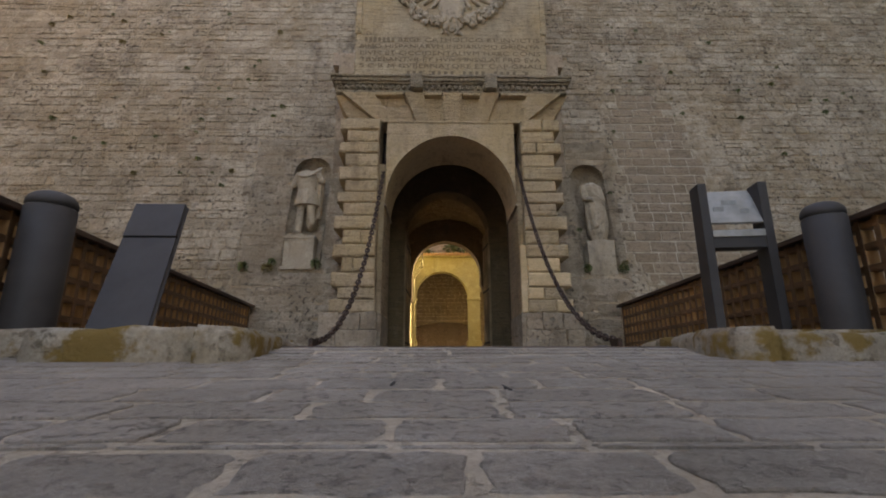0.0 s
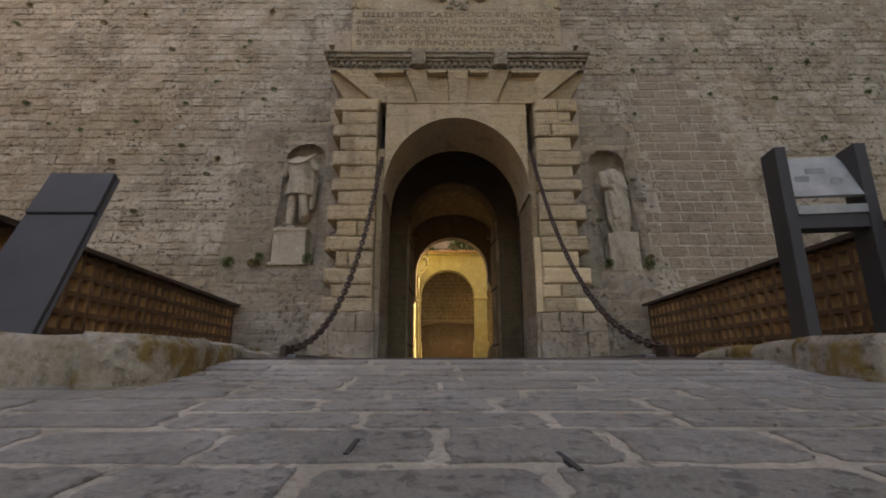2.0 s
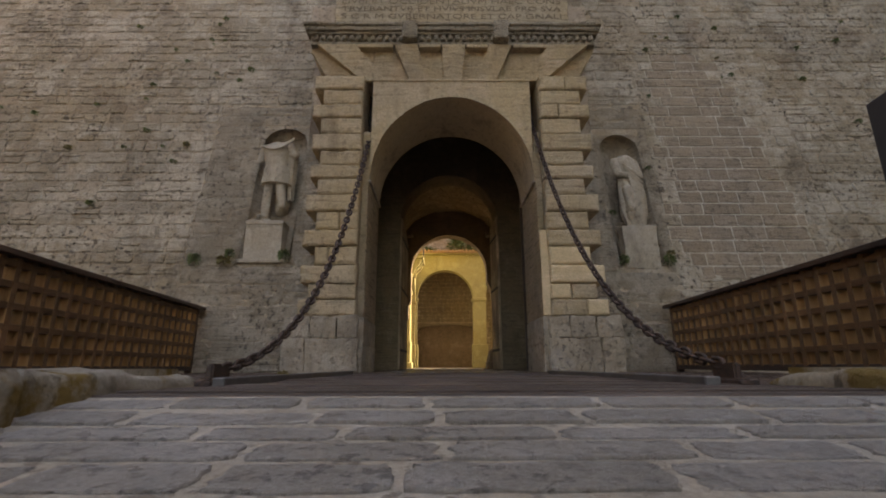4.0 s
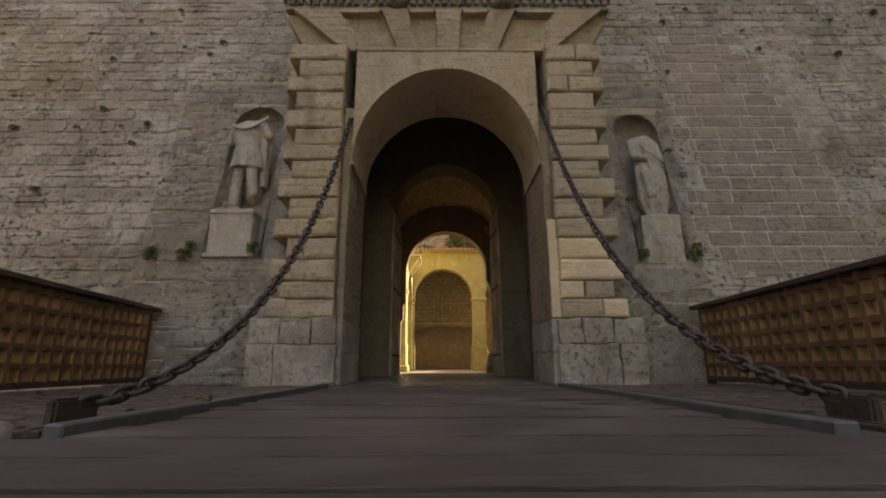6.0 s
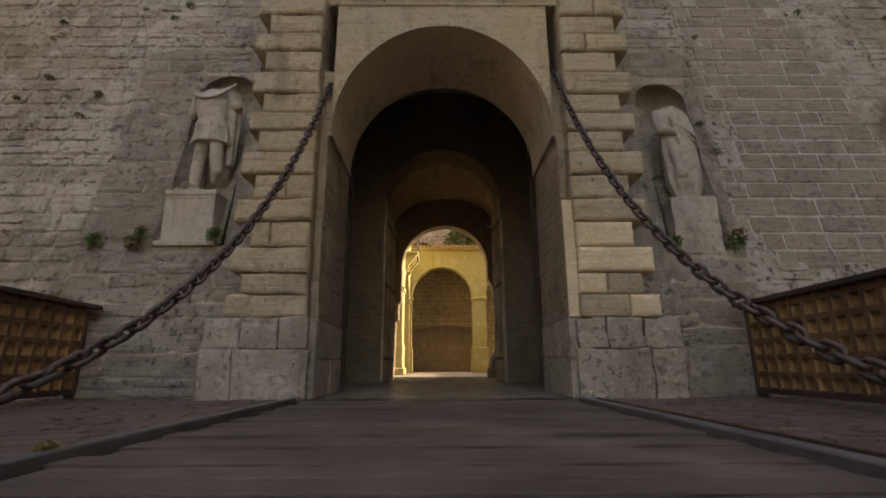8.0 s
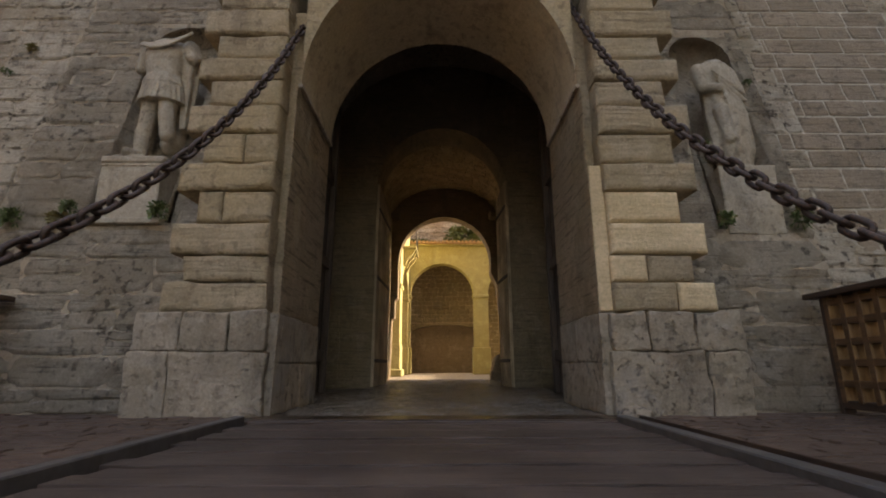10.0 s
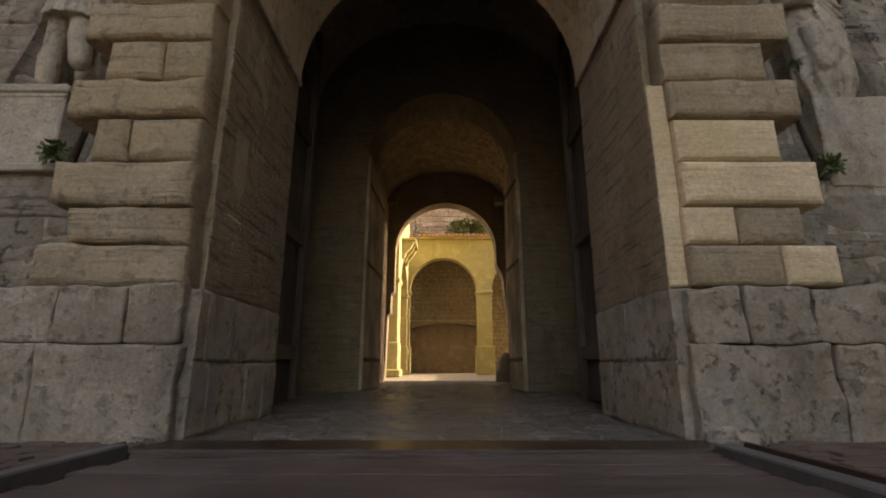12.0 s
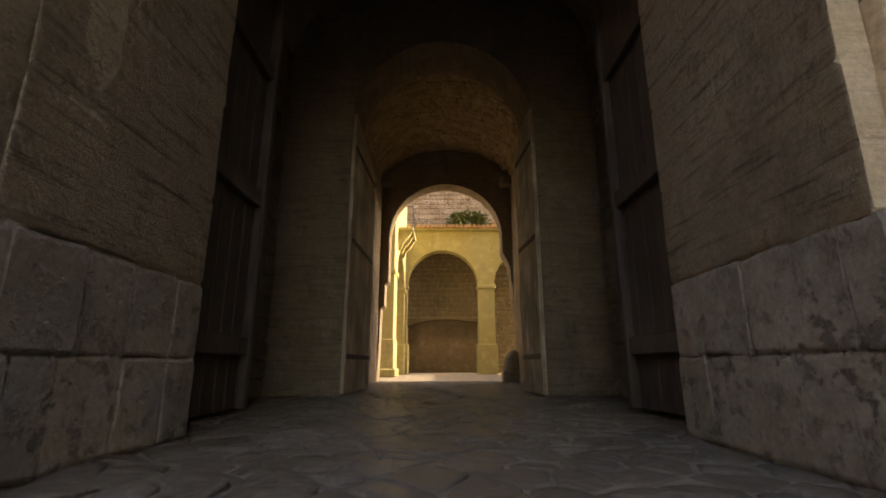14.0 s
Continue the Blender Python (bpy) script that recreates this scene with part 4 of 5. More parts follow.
cone(arms, (ax_, PY, az_ + 0.6), (ax_, PY, az_ - 0.9), 0.55, 0.35, 0.25)
for s in (-1, 1):
    cone(arms, (ax_ + s * 0.06, PY - 0.04, az_ - 1.2), (ax_ + s * 0.17, PY - 0.06, az_ - 1.56), 0.09, 0.06, seg=8)
    for j in range(3):
        cone(arms, (ax_ + s * 0.17, PY - 0.06, az_ - 1.54), (ax_ + s * (0.08 + 0.09 * j), PY - 0.05, az_ - 1.68), 0.04, 0.025, seg=6)
blob(arms, (ax_, PY, az_ - 1.38), (0.3, 0.1, 0.16))
for v in arms.verts:
    v.co += noise.noise_vector(v.co * 7) * 0.02
part("coat_of_arms", arms, M_STATUE, panel, "weathered carved coat of arms in a round garland")

# ---- chains ----
def chain(side):
    c = thing("chain", "heavy rusty iron drawbridge chain hanging from the gate slot", "chain", "drawbridge chains")
    z_low, sag, y_low = (0.085, 0.169, 4.94) if side < 0 else (0.10, 0.170, 5.05)
    def at(y):
        return Vector((side * (1.70 - 0.14 * (y + 4.7) / 4.9), y, z_low + sag * (y + y_low) ** 2))
    bm = bmesh.new()
    seg, ring = 14, 6
    rod, hl, hw = 0.0148, 0.066, 0.033
    rows = []
    for i in range(seg):
        a = 2 * math.pi * i / seg
        c0 = Vector((math.cos(a) * hw, 0, math.sin(a) * hw + (hl - hw) * (1 if math.sin(a) > 1e-6 else -1 if math.sin(a) < -1e-6 else 0)))
        d = Vector((math.cos(a), 0, math.sin(a)))
        rows.append([bm.verts.new(c0 + d * (rod * math.cos(2 * math.pi * j / ring)) + Vector((0, rod * math.sin(2 * math.pi * j / ring), 0))) for j in range(ring)])
    for i in range(seg):
        for j in range(ring):
            bm.faces.new((rows[i][j], rows[i][(j + 1) % ring], rows[(i + 1) % seg][(j + 1) % ring], rows[(i + 1) % seg][j]))
    me = bpy.data.meshes.new("link")
    bmesh.ops.recalc_face_normals(bm, faces=bm.faces)
    bm.to_mesh(me)
    bm.free()
    me.materials.append(M_IRON)
    me.polygons.foreach_set("use_smooth", [True] * len(me.polygons))
    y, k = -4.66, 0
    step = 0.102
    while y < 0.42:
        p = at(y)
        slope = 2 * sag * (y + y_low)
        d = Vector((side * -0.14 / 4.9, 1, slope)).normalized()
        o = new("link", me)
        o.parent = c
        o.matrix_basis = Matrix.Translation(p) @ d.to_track_quat("Z", "X").to_matrix().to_4x4() @ pose(0, 0, 0, 0, 0, 90 * (k % 2) + 14 + random.uniform(-10, 10))
        y += step * d.y
        k += 1
    a, b = sorted((side * 1.685, side * 1.735))
    an = thing("chain_anchor", "dark iron lug that holds the chain to the deck", "anchor", "chain anchors")
    bm = bmesh.new()
    prism(bm, [(a, 0.0), (b, 0.0), (b, 0.13), (a, 0.13)], -4.86, -4.6)
    bmesh.ops.bevel(bm, geom=bm.edges[:], offset=0.012, segments=2, affect="EDGES")
    part("lug", bm, M_IRON, an)
    a, b = sorted((side * 1.64, side * 1.76))
    simple("foot_plate", M_IRON, an, [(a, b, -4.98, -4.5, -0.01, 0.022)], 0.005)


chain(-1)
chain(1)

# ---- lattice railings ----
def railing(p, q, label):
    r = thing("railing", label, "railing", "bridge railings")
    p, q = Vector((*p, 0)), Vector((*q, 0))
    d = (q - p)
    length = d.length
    d.normalize()
    m = Matrix(((d.x, -d.y, 0, p.x), (d.y, d.x, 0, p.y), (0, 0, 1, 0), (0, 0, 0, 1)))
    def bar(name, x0, x1, y0, y1, z0, z1, mat, bev=0.006):
        bm = bmesh.new()
        box(bm, x0, x1, y0, y1, z0, z1, bev)
        o = part(name, bm, mat, r)
        o.matrix_basis = m
        return o
    bar("top_rail", -0.05, length + 0.13, -0.115, 0.115, 1.06, 1.115, M_RAILTOP)
    bar("bottom_rail", 0, length, -0.05, 0.05, 0.05, 0.12, M_RAILTOP)
    bar("end_post", length - 0.05, length, -0.055, 0.055, 0.0, 1.06, M_RAILTOP)
    bar("end_post", -0.02, 0.03, -0.055, 0.055, 0.0, 1.06, M_RAILTOP)
    for z in (0.27, 0.455, 0.64, 0.825, 1.01):
        bar("slat", 0, length, -0.052, 0.052, z - 0.033, z + 0.027, M_SLATH, 0.004)
    bm = bmesh.new()
    box(bm, -0.029, 0.029, -0.057, 0.057, 0.1, 1.06, 0.004)
    up = part("upright", bm, M_SLATH, r)
    # Side faces get a lighter colour, standing in for light inside the cells.
    up.data.materials.append(M_SLATLIT)
    for f in up.data.polygons:
        f.material_index = 1 if abs(f.normal.x) > 0.8 else 0
    n = int(length / 0.182)
    for i in range(n):
        o = up if i == 0 else new("upright", up.data)
        o.parent = r
        o.matrix_basis = m @ pose((i + 0.6) * length / n, 0, 0, 0, 0, random.uniform(-1, 1))


railing((-3.72, -7.6), (-4.40, 0.02), "dark brown wooden lattice railing along the bridge")
railing((3.34, -7.6), (3.74, -0.08), "dark brown wooden lattice railing along the bridge")

# ---- bollards, information boards ----
def bollard(x, y, R, H):
    b = thing("bollard", "thick dark grey steel bollard with domed cap on the kerb", "bollard", "bollards")
    b.location = (x, y, 0.09)
    def lathe(name, prof, label=""):
        bm = bmesh.new()
        rows = [[bm.verts.new((r / 0.215 * R * math.cos(2 * math.pi * j / 40), r / 0.215 * R * math.sin(2 * math.pi * j / 40), z / 1.224 * H)) for j in range(40)] for r, z in prof]
        for u, w in zip(rows, rows[1:]):
            for j in range(40):
                bm.faces.new((u[j], u[(j + 1) % 40], w[(j + 1) % 40], w[j]))
        bm.faces.new(rows[-1])
        part(name, bm, M_STEEL, b, label, True)
    lathe("post", [(0.215, 0), (0.215, 1.06), (0.2, 1.075)])
    lathe("groove", [(0.2, 1.065), (0.2, 1.095)])
    lathe("cap", [(0.2, 1.083), (0.213, 1.09), (0.213, 1.125), (0.198, 1.16), (0.165, 1.19), (0.11, 1.212), (0.05, 1.222), (0.01, 1.224)])


bollard(-3.57, -6.30, 0.183, 1.17)
bollard(3.10, -6.18, 0.168, 1.155)

board = thing("information_board", "leaning dark grey steel information board on the kerb", "sign")
a, b, c, d = Vector((-2.93, -6.56, 0.08)), Vector((-2.47, -6.56, 0.08)), Vector((-2.72, -5.83, 1.325)), Vector((-3.19, -5.83, 1.325))


def slab_between(name, a, b, c, d, thick, mat, parent):
    n = (b - a).cross(d - a).normalized()
    bm = bmesh.new()
    f = [bm.verts.new(v) for v in (a, b, c, d)]
    k = [bm.verts.new(v - n * thick) for v in (a, b, c, d)]
    bm.faces.new(f)
    bm.faces.new(k[::-1])
    for i in range(4):
        bm.faces.new((f[i], k[i], k[(i + 1) % 4], f[(i + 1) % 4]))
    bmesh.ops.bevel(bm, geom=bm.edges[:], offset=0.004, segments=1, affect="EDGES")
    return part(name, bm, mat, parent)


cutv = 0.69
slab_between("panel", a, b, b.lerp(c, cutv), a.lerp(d, cutv), 0.05, M_STEEL, board)
nrm = (b - a).cross(d - a).normalized() * 0.012
slab_between("reading_plate", a.lerp(d, cutv + 0.006) + nrm, b.lerp(c, cutv + 0.006) + nrm, c + nrm, d + nrm, 0.055, M_STEEL, board)
slab_between("backing", b.lerp(c, 0.0) - nrm * 2, b + Vector((0.012, 0.02, 0)) - nrm * 2, c + Vector((0.012, 0.02, -0.02)) - nrm * 2, c - nrm * 2, 0.05, M_STEEL, board)

stand = thing("information_stand", "two dark steel posts holding a glossy panel and shelf", "sign")
TURN_S = Matrix.Translation((2.32, -5.67, 0.08)) @ pose(0, 0, 0, 0, 0, -7)


def turned(ob):
    ob.matrix_basis = TURN_S
    return ob


turned(simple("post", M_STEEL, stand, [(0, 0.085, 0, 0.2, 0, 1.55)], 0.004))
turned(simple("post", M_STEEL, stand, [(0.575, 0.66, 0, 0.2, 0, 1.55)], 0.004))
bm = bmesh.new()
prof = [(0.0, 1.13), (0.03, 1.12), (0.17, 1.45), (0.22, 1.52), (0.20, 1.53), (0.15, 1.46)]
v0 = [bm.verts.new((0.085, y, z)) for y, z in prof]
v1 = [bm.verts.new((0.575, y, z)) for y, z in prof]
bm.faces.new(v0)
bm.faces.new(v1[::-1])
for i in range(6):
    bm.faces.new((v0[i], v0[(i + 1) % 6], v1[(i + 1) % 6], v1[i]))
sheet = turned(part("print_panel", bm, M_SHEET, stand, "glossy faded printed panel"))
bm = bmesh.new()
for u, w, s in ((0.2, 1.28, 0.05), (0.33, 1.36, 0.07), (0.44, 1.25, 0.04)):
    yy = (w - 1.13) / (1.46 - 1.13) * 0.15 - 0.004
    box(bm, u - s, u + s, yy - 0.003, yy + 0.004, w - 0.035, w + 0.035)
turned(part("print_mark", bm, M_INK, stand))
turned(simple("shelf", M_SHEET, stand, [(0.085, 0.575, -0.006, 0.2, 0.985, 1.055)], 0.003, "pale steel shelf"))
turned(simple("crossbar", M_STEEL, stand, [(0.085, 0.575, 0.01, 0.16, 0.875, 0.984)], 0.004))

# ---- passage behind the gate ----
passage = thing("passage", "dark vaulted stone passage behind the gateway", "passage", kind="structure")
DRIFT = 0.016


def cxy(y):
    return DRIFT * y


def vault(name, mat, half, spring, rise, y0, y1, n=24, rows=8, wear=0.02):
    verts, faces = [], []
    for k in range(rows + 1):
        y = y0 + (y1 - y0) * k / rows
        for x, z in arch(n, half, spring, rise, cxy(y)):
            verts.append(Vector((x, y, z)) + noise.noise_vector(Vector((x, y, z)) * 1.4) * wear)
    for k in range(rows):
        for i in range(n):
            p = k * (n + 1) + i
            faces.append((p, p + 1, p + n + 2, p + n + 1))
    return add_mesh(name, verts, faces, mat, passage, True)


# first room: door recess wider than the gate, high dark vault
HA = 2.46
simple("head_wall", M_SOOT, passage, [(-HA - 0.1, HA + 0.1, 0.95, 1.249, 5.5, 8.2), (-3.2, 3.2, 1.2, 2.2, 7.9, 8.3)])
for side in (-1, 1):
    a, b = sorted((side * HA, side * (HA + 0.5)))
    simple("side_wall", M_SOOT, passage, [(a, b, 0.9, 5.0, -0.3, 8.0)])
    a, b = sorted((side * 1.70, side * (HA + 0.5)))
    simple("return_wall", M_SOOT, passage, [(a, b, 0.9, REAR, -0.3, 5.5)])
    if side < 0:
        fr = lambda s, z: (Vector((-HA, s, z)), Y, X, Z)
    else:
        fr = lambda s, z: (Vector((HA, -s, z)), -Y, -X, Z)
    c = courses(1.27, 4.98, 0, 5.4, (0.2, 0.34), (0.25, 0.6), (), 90 + side, 0.2)
    if side > 0:
        c = [(-q, -p, u, w) for p, q, u, w in c]
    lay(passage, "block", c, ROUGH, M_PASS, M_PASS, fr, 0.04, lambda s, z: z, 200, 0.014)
vault("vault", M_SOOT, HA + 0.01, 5.3, 2.0, 1.25, 5.0)


def great_leaf(side):
    """Tall timber leaf of the outer gate, opened back beside the recess."""
    d = thing("door", "dark ragged timber gate leaf opened back behind the jamb", "door", "gate leaves")
    rng = random.Random(28 + side)
    y = 1.30
    while y < 2.62:
        e = min(y + rng.uniform(0.2, 0.27), 2.66)
        a, b = sorted((side * 1.80, side * (1.89 + rng.uniform(0, 0.01))))
        bm = bmesh.new()
        box(bm, a, b, y + 0.004, e - 0.004, 0.05, 5.15 - rng.uniform(0, 0.05), 0.006)
        rough_up(bm, 0.25, 0.012, 3)
        part("board", bm, M_OLDWOOD, d)
        y = e
    for z in (0.5, 1.9, 3.3, 4.6):
        a, b = sorted((side * 1.73, side * 1.798))
        simple("ledge", M_OLDWOOD, d, [(a, b, 1.34, 2.60, z, z + 0.16)], 0.008)
    a, b = sorted((side * 1.71, side * 1.80))
    simple("meeting_stile", M_OLDWOOD, d, [(a, b, 2.605, 2.70, 0.04, 5.15)], 0.012)


great_leaf(-1)
great_leaf(1)

# second arch with the timber gate leaves folded back
R2, S2 = 1.42, 4.25
c2 = 0.04
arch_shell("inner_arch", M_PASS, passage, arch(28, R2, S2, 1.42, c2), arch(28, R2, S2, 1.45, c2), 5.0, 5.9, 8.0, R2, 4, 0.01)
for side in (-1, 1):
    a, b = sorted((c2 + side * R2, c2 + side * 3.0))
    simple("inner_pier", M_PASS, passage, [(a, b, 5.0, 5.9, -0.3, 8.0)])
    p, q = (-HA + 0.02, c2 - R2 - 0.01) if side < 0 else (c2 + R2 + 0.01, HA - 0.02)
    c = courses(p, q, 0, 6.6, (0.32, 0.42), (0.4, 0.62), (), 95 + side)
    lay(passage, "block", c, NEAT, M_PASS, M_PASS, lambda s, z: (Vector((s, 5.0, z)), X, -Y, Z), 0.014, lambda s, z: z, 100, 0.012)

# room behind it, rubble barrel vault
HB = 1.80
for side in (-1, 1):
    bm = bmesh.new()
    f = [(cxy(y) + side * HB, y) for y in (5.9, 10.6)]
    lo = [bm.verts.new((x, y, z)) for z in (-0.3, 5.6) for x, y in f]
    hi = [bm.verts.new((x + side * 0.6, y, z)) for z in (-0.3, 5.6) for x, y in f]
    bm.faces.new([lo[i] for i in (0, 1, 3, 2)])
    bm.faces.new([hi[i] for i in (2, 3, 1, 0)])
    for i, j in ((0, 1), (1, 3), (3, 2), (2, 0)):
        bm.faces.new((lo[i], lo[j], hi[j], hi[i]))
    part("side_wall", bm, M_PASS, passage)
    simple("corbel", M_PASS, passage, [tuple(sorted((cxy(10) + side * (HB - 0.3), cxy(10) + side * HB))) + (10.2, 10.55, 5.25, 5.5)], 0.03)
vault("vault", M_MORTAR, HB, 5.4, 1.06, 5.9, 10.6, 24, 10, 0.02)
arc = arch(48, HB - 0.005, 5.4, 1.055)
lens = [0.0]
for (x0, z0), (x1, z1) in zip(arc, arc[1:]):
    lens.append(lens[-1] + math.hypot(x1 - x0, z1 - z0))


def on_vault(s, t):
    i = min(47, max(0, int(np.searchsorted(lens, s)) - 1))
    k = (s - lens[i]) / (lens[i + 1] - lens[i])
    (x0, z0), (x1, z1) = arc[i], arc[i + 1]
    a = Vector((x1 - x0, 0, z1 - z0)).normalized()
    return Vector((x0 + (x1 - x0) * k + cxy(t), t, z0 + (z1 - z0) * k)), a, Vector((a.z, 0, -a.x)), Y


lay(passage, "rubble", courses(0, lens[-1], 5.92, 10.58, (0.14, 0.22), (0.16, 0.36), (), 44, 0.2), ROUGH, M_RUBBLE, M_RUBBLE, on_vault, 0.04, lambda s, t: t, 0, 0.016, "vault_rubble")

# exit arch to the courtyard; its jambs are worn back towards the foot
R3, S3, c3, YE = 1.55, 3.86, 0.15, 11.12
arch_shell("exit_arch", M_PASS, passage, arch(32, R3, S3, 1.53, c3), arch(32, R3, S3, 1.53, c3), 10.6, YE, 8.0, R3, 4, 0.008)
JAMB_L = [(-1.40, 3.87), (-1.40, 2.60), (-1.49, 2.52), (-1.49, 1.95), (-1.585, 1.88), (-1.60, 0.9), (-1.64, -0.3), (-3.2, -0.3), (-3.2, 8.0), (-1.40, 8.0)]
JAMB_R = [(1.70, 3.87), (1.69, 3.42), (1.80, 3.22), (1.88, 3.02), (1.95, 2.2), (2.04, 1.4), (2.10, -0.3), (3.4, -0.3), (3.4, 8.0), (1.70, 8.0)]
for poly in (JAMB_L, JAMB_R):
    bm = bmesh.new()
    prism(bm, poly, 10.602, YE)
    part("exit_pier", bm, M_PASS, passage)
# Unseen slab and side fill, added to keep daylight out of the vaults.
simple("roof", M_EARTH, passage, [(-45, 45, 2.25, YE - 0.01, 8.01, 8.5)])
simple("mass", M_EARTH, passage, [(-45, -3.0, 2.45, YE - 0.02, -2.6, 8.0), (3.0, 45, 2.45, YE - 0.02, -2.6, 8.0)])

# floor of the passage: mortar bed and worn flags
pfloor = thing("floor", "worn shiny irregular flagstones through the passage", "floor", kind="structure")
simple("bed", M_BED, pfloor, [(-2.6, 2.6, -0.27, YE, -0.3, -0.012)])


def crazy_cells(x0, x1, y0, y1, sx, sy, seed):
    """Irregular polygons round jittered centres, each cut by the mid-lines to its neighbours."""
    rng = random.Random(seed)
    nx, ny = int((x1 - x0) / sx), int((y1 - y0) / sy)
    pts = {}
    for j in range(-1, ny + 1):
        for i in range(-1, nx + 1):
            pts[i, j] = (x0 + (i + 0.5 + 0.5 * (j % 2) + rng.uniform(-0.4, 0.4)) * sx, y0 + (j + 0.5 + rng.uniform(-0.38, 0.38)) * sy)
    out = []
    for (i, j), (px, py) in pts.items():
        if not (x0 < px < x1 and y0 < py < y1):
            continue
        poly = [(px - sx * 1.5, py - sy * 1.5), (px + sx * 1.5, py - sy * 1.5), (px + sx * 1.5, py + sy * 1.5), (px - sx * 1.5, py + sy * 1.5)]
        for di in (-2, -1, 0, 1, 2):
            for dj in (-2, -1, 0, 1, 2):
                q = pts.get((i + di, j + dj))
                if q is None or (di == 0 and dj == 0):
                    continue
                nx_, ny_ = q[0] - px, q[1] - py
                lim = (nx_ * (q[0] + px) + ny_ * (q[1] + py)) / 2
                new_poly = []
                for a, b in zip(poly, poly[1:] + poly[:1]):
                    da, db = nx_ * a[0] + ny_ * a[1] - lim, nx_ * b[0] + ny_ * b[1] - lim
                    if da <= 0:
                        new_poly.append(a)
                    if (da < 0) != (db < 0):
                        k = da / (da - db)
                        new_poly.append((a[0] + (b[0] - a[0]) * k, a[1] + (b[1] - a[1]) * k))
                poly = new_poly
                if len(poly) < 3:
                    break
            if len(poly) < 3:
                break
        if len(poly) >= 3:
            out.append((px, py, [(min(x1, max(x0, x)), min(y1, max(y0, y))) for x, y in poly]))
    return out


def cobble(px, py, poly, gap, high, rng):
    """Vertices and faces of one worn stone: sides, a rounded edge and a slightly domed, tilted top."""
    ring = []
    for a, b in zip(poly, poly[1:] + poly[:1]):
        ring += [a, ((a[0] + b[0]) / 2 + rng.uniform(-0.012, 0.012), (a[1] + b[1]) / 2 + rng.uniform(-0.012, 0.012))]
    n = len(ring)
    tx, ty = rng.uniform(-0.07, 0.07), rng.uniform(-0.13, 0.13)
    size = max(0.08, max(math.hypot(x - px, y - py) for x, y in ring))
    verts = []
    for shrink, z in ((gap, -0.03), (gap + 0.004, high - 0.012), (gap + 0.028, high - 0.002)):
        k = max(0.3, 1 - shrink / size)
        for x, y in ring:
            dx, dy = (x - px) * k, (y - py) * k
            verts.append((px + dx, py + dy, z + (tx * dx + ty * dy if z > 0 - 0.02 else 0)))
    verts.append((px, py, high + rng.uniform(0.0, 0.008)))
    faces = [(r + i, r + (i + 1) % n, r + n + (i + 1) % n, r + n + i) for r in (0, n) for i in range(n)]
    faces += [(2 * n + i, 2 * n + (i + 1) % n, 3 * n) for i in range(n)]
    return verts, faces


rng = random.Random(15)
far_v, far_f = [], []
crazy = sorted(crazy_cells(-2.5, 2.5, -0.25, YE, 0.29, 0.2, 71), key=lambda c: c[1] + 0.4 * abs(c[0]))
for k, (px, py, poly) in enumerate(crazy):
    v, f = cobble(px, py, poly, 0.012, rng.uniform(-0.002, 0.007), rng)
    if k < 300:
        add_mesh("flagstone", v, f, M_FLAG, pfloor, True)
    else:
        base = len(far_v)
        far_v += v
        far_f += [tuple(base + i for i in q) for q in f]
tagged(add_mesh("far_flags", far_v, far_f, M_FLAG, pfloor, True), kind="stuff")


def door_leaf(side, y0, x_near, x_far, long_):
    """Boarded leaf folded back, not quite flat against the jamb."""
    d = thing("door", "weathered wooden gate leaf folded back against the jamb", "door", "gate leaves")
    turn = Matrix.Translation((x_near, y0, 0)) @ Matrix.Rotation(math.atan2(x_near - x_far, 0.76), 4, "Z")
    rng = random.Random(8 + side)
    y = 0.0
    while y < long_ - 0.02:
        e = min(y + rng.uniform(0.1, 0.16), long_)
        a, b = sorted((0.0, side * (0.055 + rng.uniform(0, 0.008))))
        bm = bmesh.new()
        box(bm, a + rng.uniform(-0.008, 0.008), b, y + 0.004, e - 0.004, 0.03, 4.3 - 0.14 * y * y, 0.006)
        rough_up(bm, 0.16, 0.008, 3)
        part("board", bm, M_DOORW, d).matrix_basis = turn
        y = e
    for z in (0.5, 2.2, 3.7):
        a, b = sorted((side * -0.002, side * -0.02))
        simple("strap", M_IRON, d, [(a, b, 0.03, long_ - 0.05, z, z + 0.07)], 0.004).matrix_basis = turn


door_leaf(-1, 4.95, -1.315, -1.285, 1.75)
door_leaf(1, 4.76, 1.395, 1.335, 1.05)

bm = bmesh.new()
blob(bm, (1.86, 10.35, 0.1), (0.3, 0.26, 0.7), seg=16)
box(bm, 1.56, 1.96, 10.12, 10.598, -0.1, 0.3, 0.03)
rough_up(bm, 0.2, 0.02)
tagged(part("guard_stone", bm, M_PASS, None, smooth=True), "rounded worn guard stone at the foot of the exit arch", "guard stone")

# ---- courtyard beyond ----
court = thing("courtyard", "sunlit courtyard paved with pale stone", "courtyard", kind="structure")
simple("paving", M_JOINT, court, [(-12, 14, YE + 0.002, 34, -0.3, -0.004)])

# Unseen wall, added so its shadow covers most of the court floor.
east = thing("sun_block_wall", "unseen low wall added to shade the courtyard floor", "wall", kind="structure")
simple("wall", M_OCHRE, east, [(6.5, 7.0, YE + 0.02, 20.6, -0.2, 4.4)])
arcade = thing("arcade", "ochre stone arcade with round arches and square piers", "arcade", kind="structure")
AY = 20.8
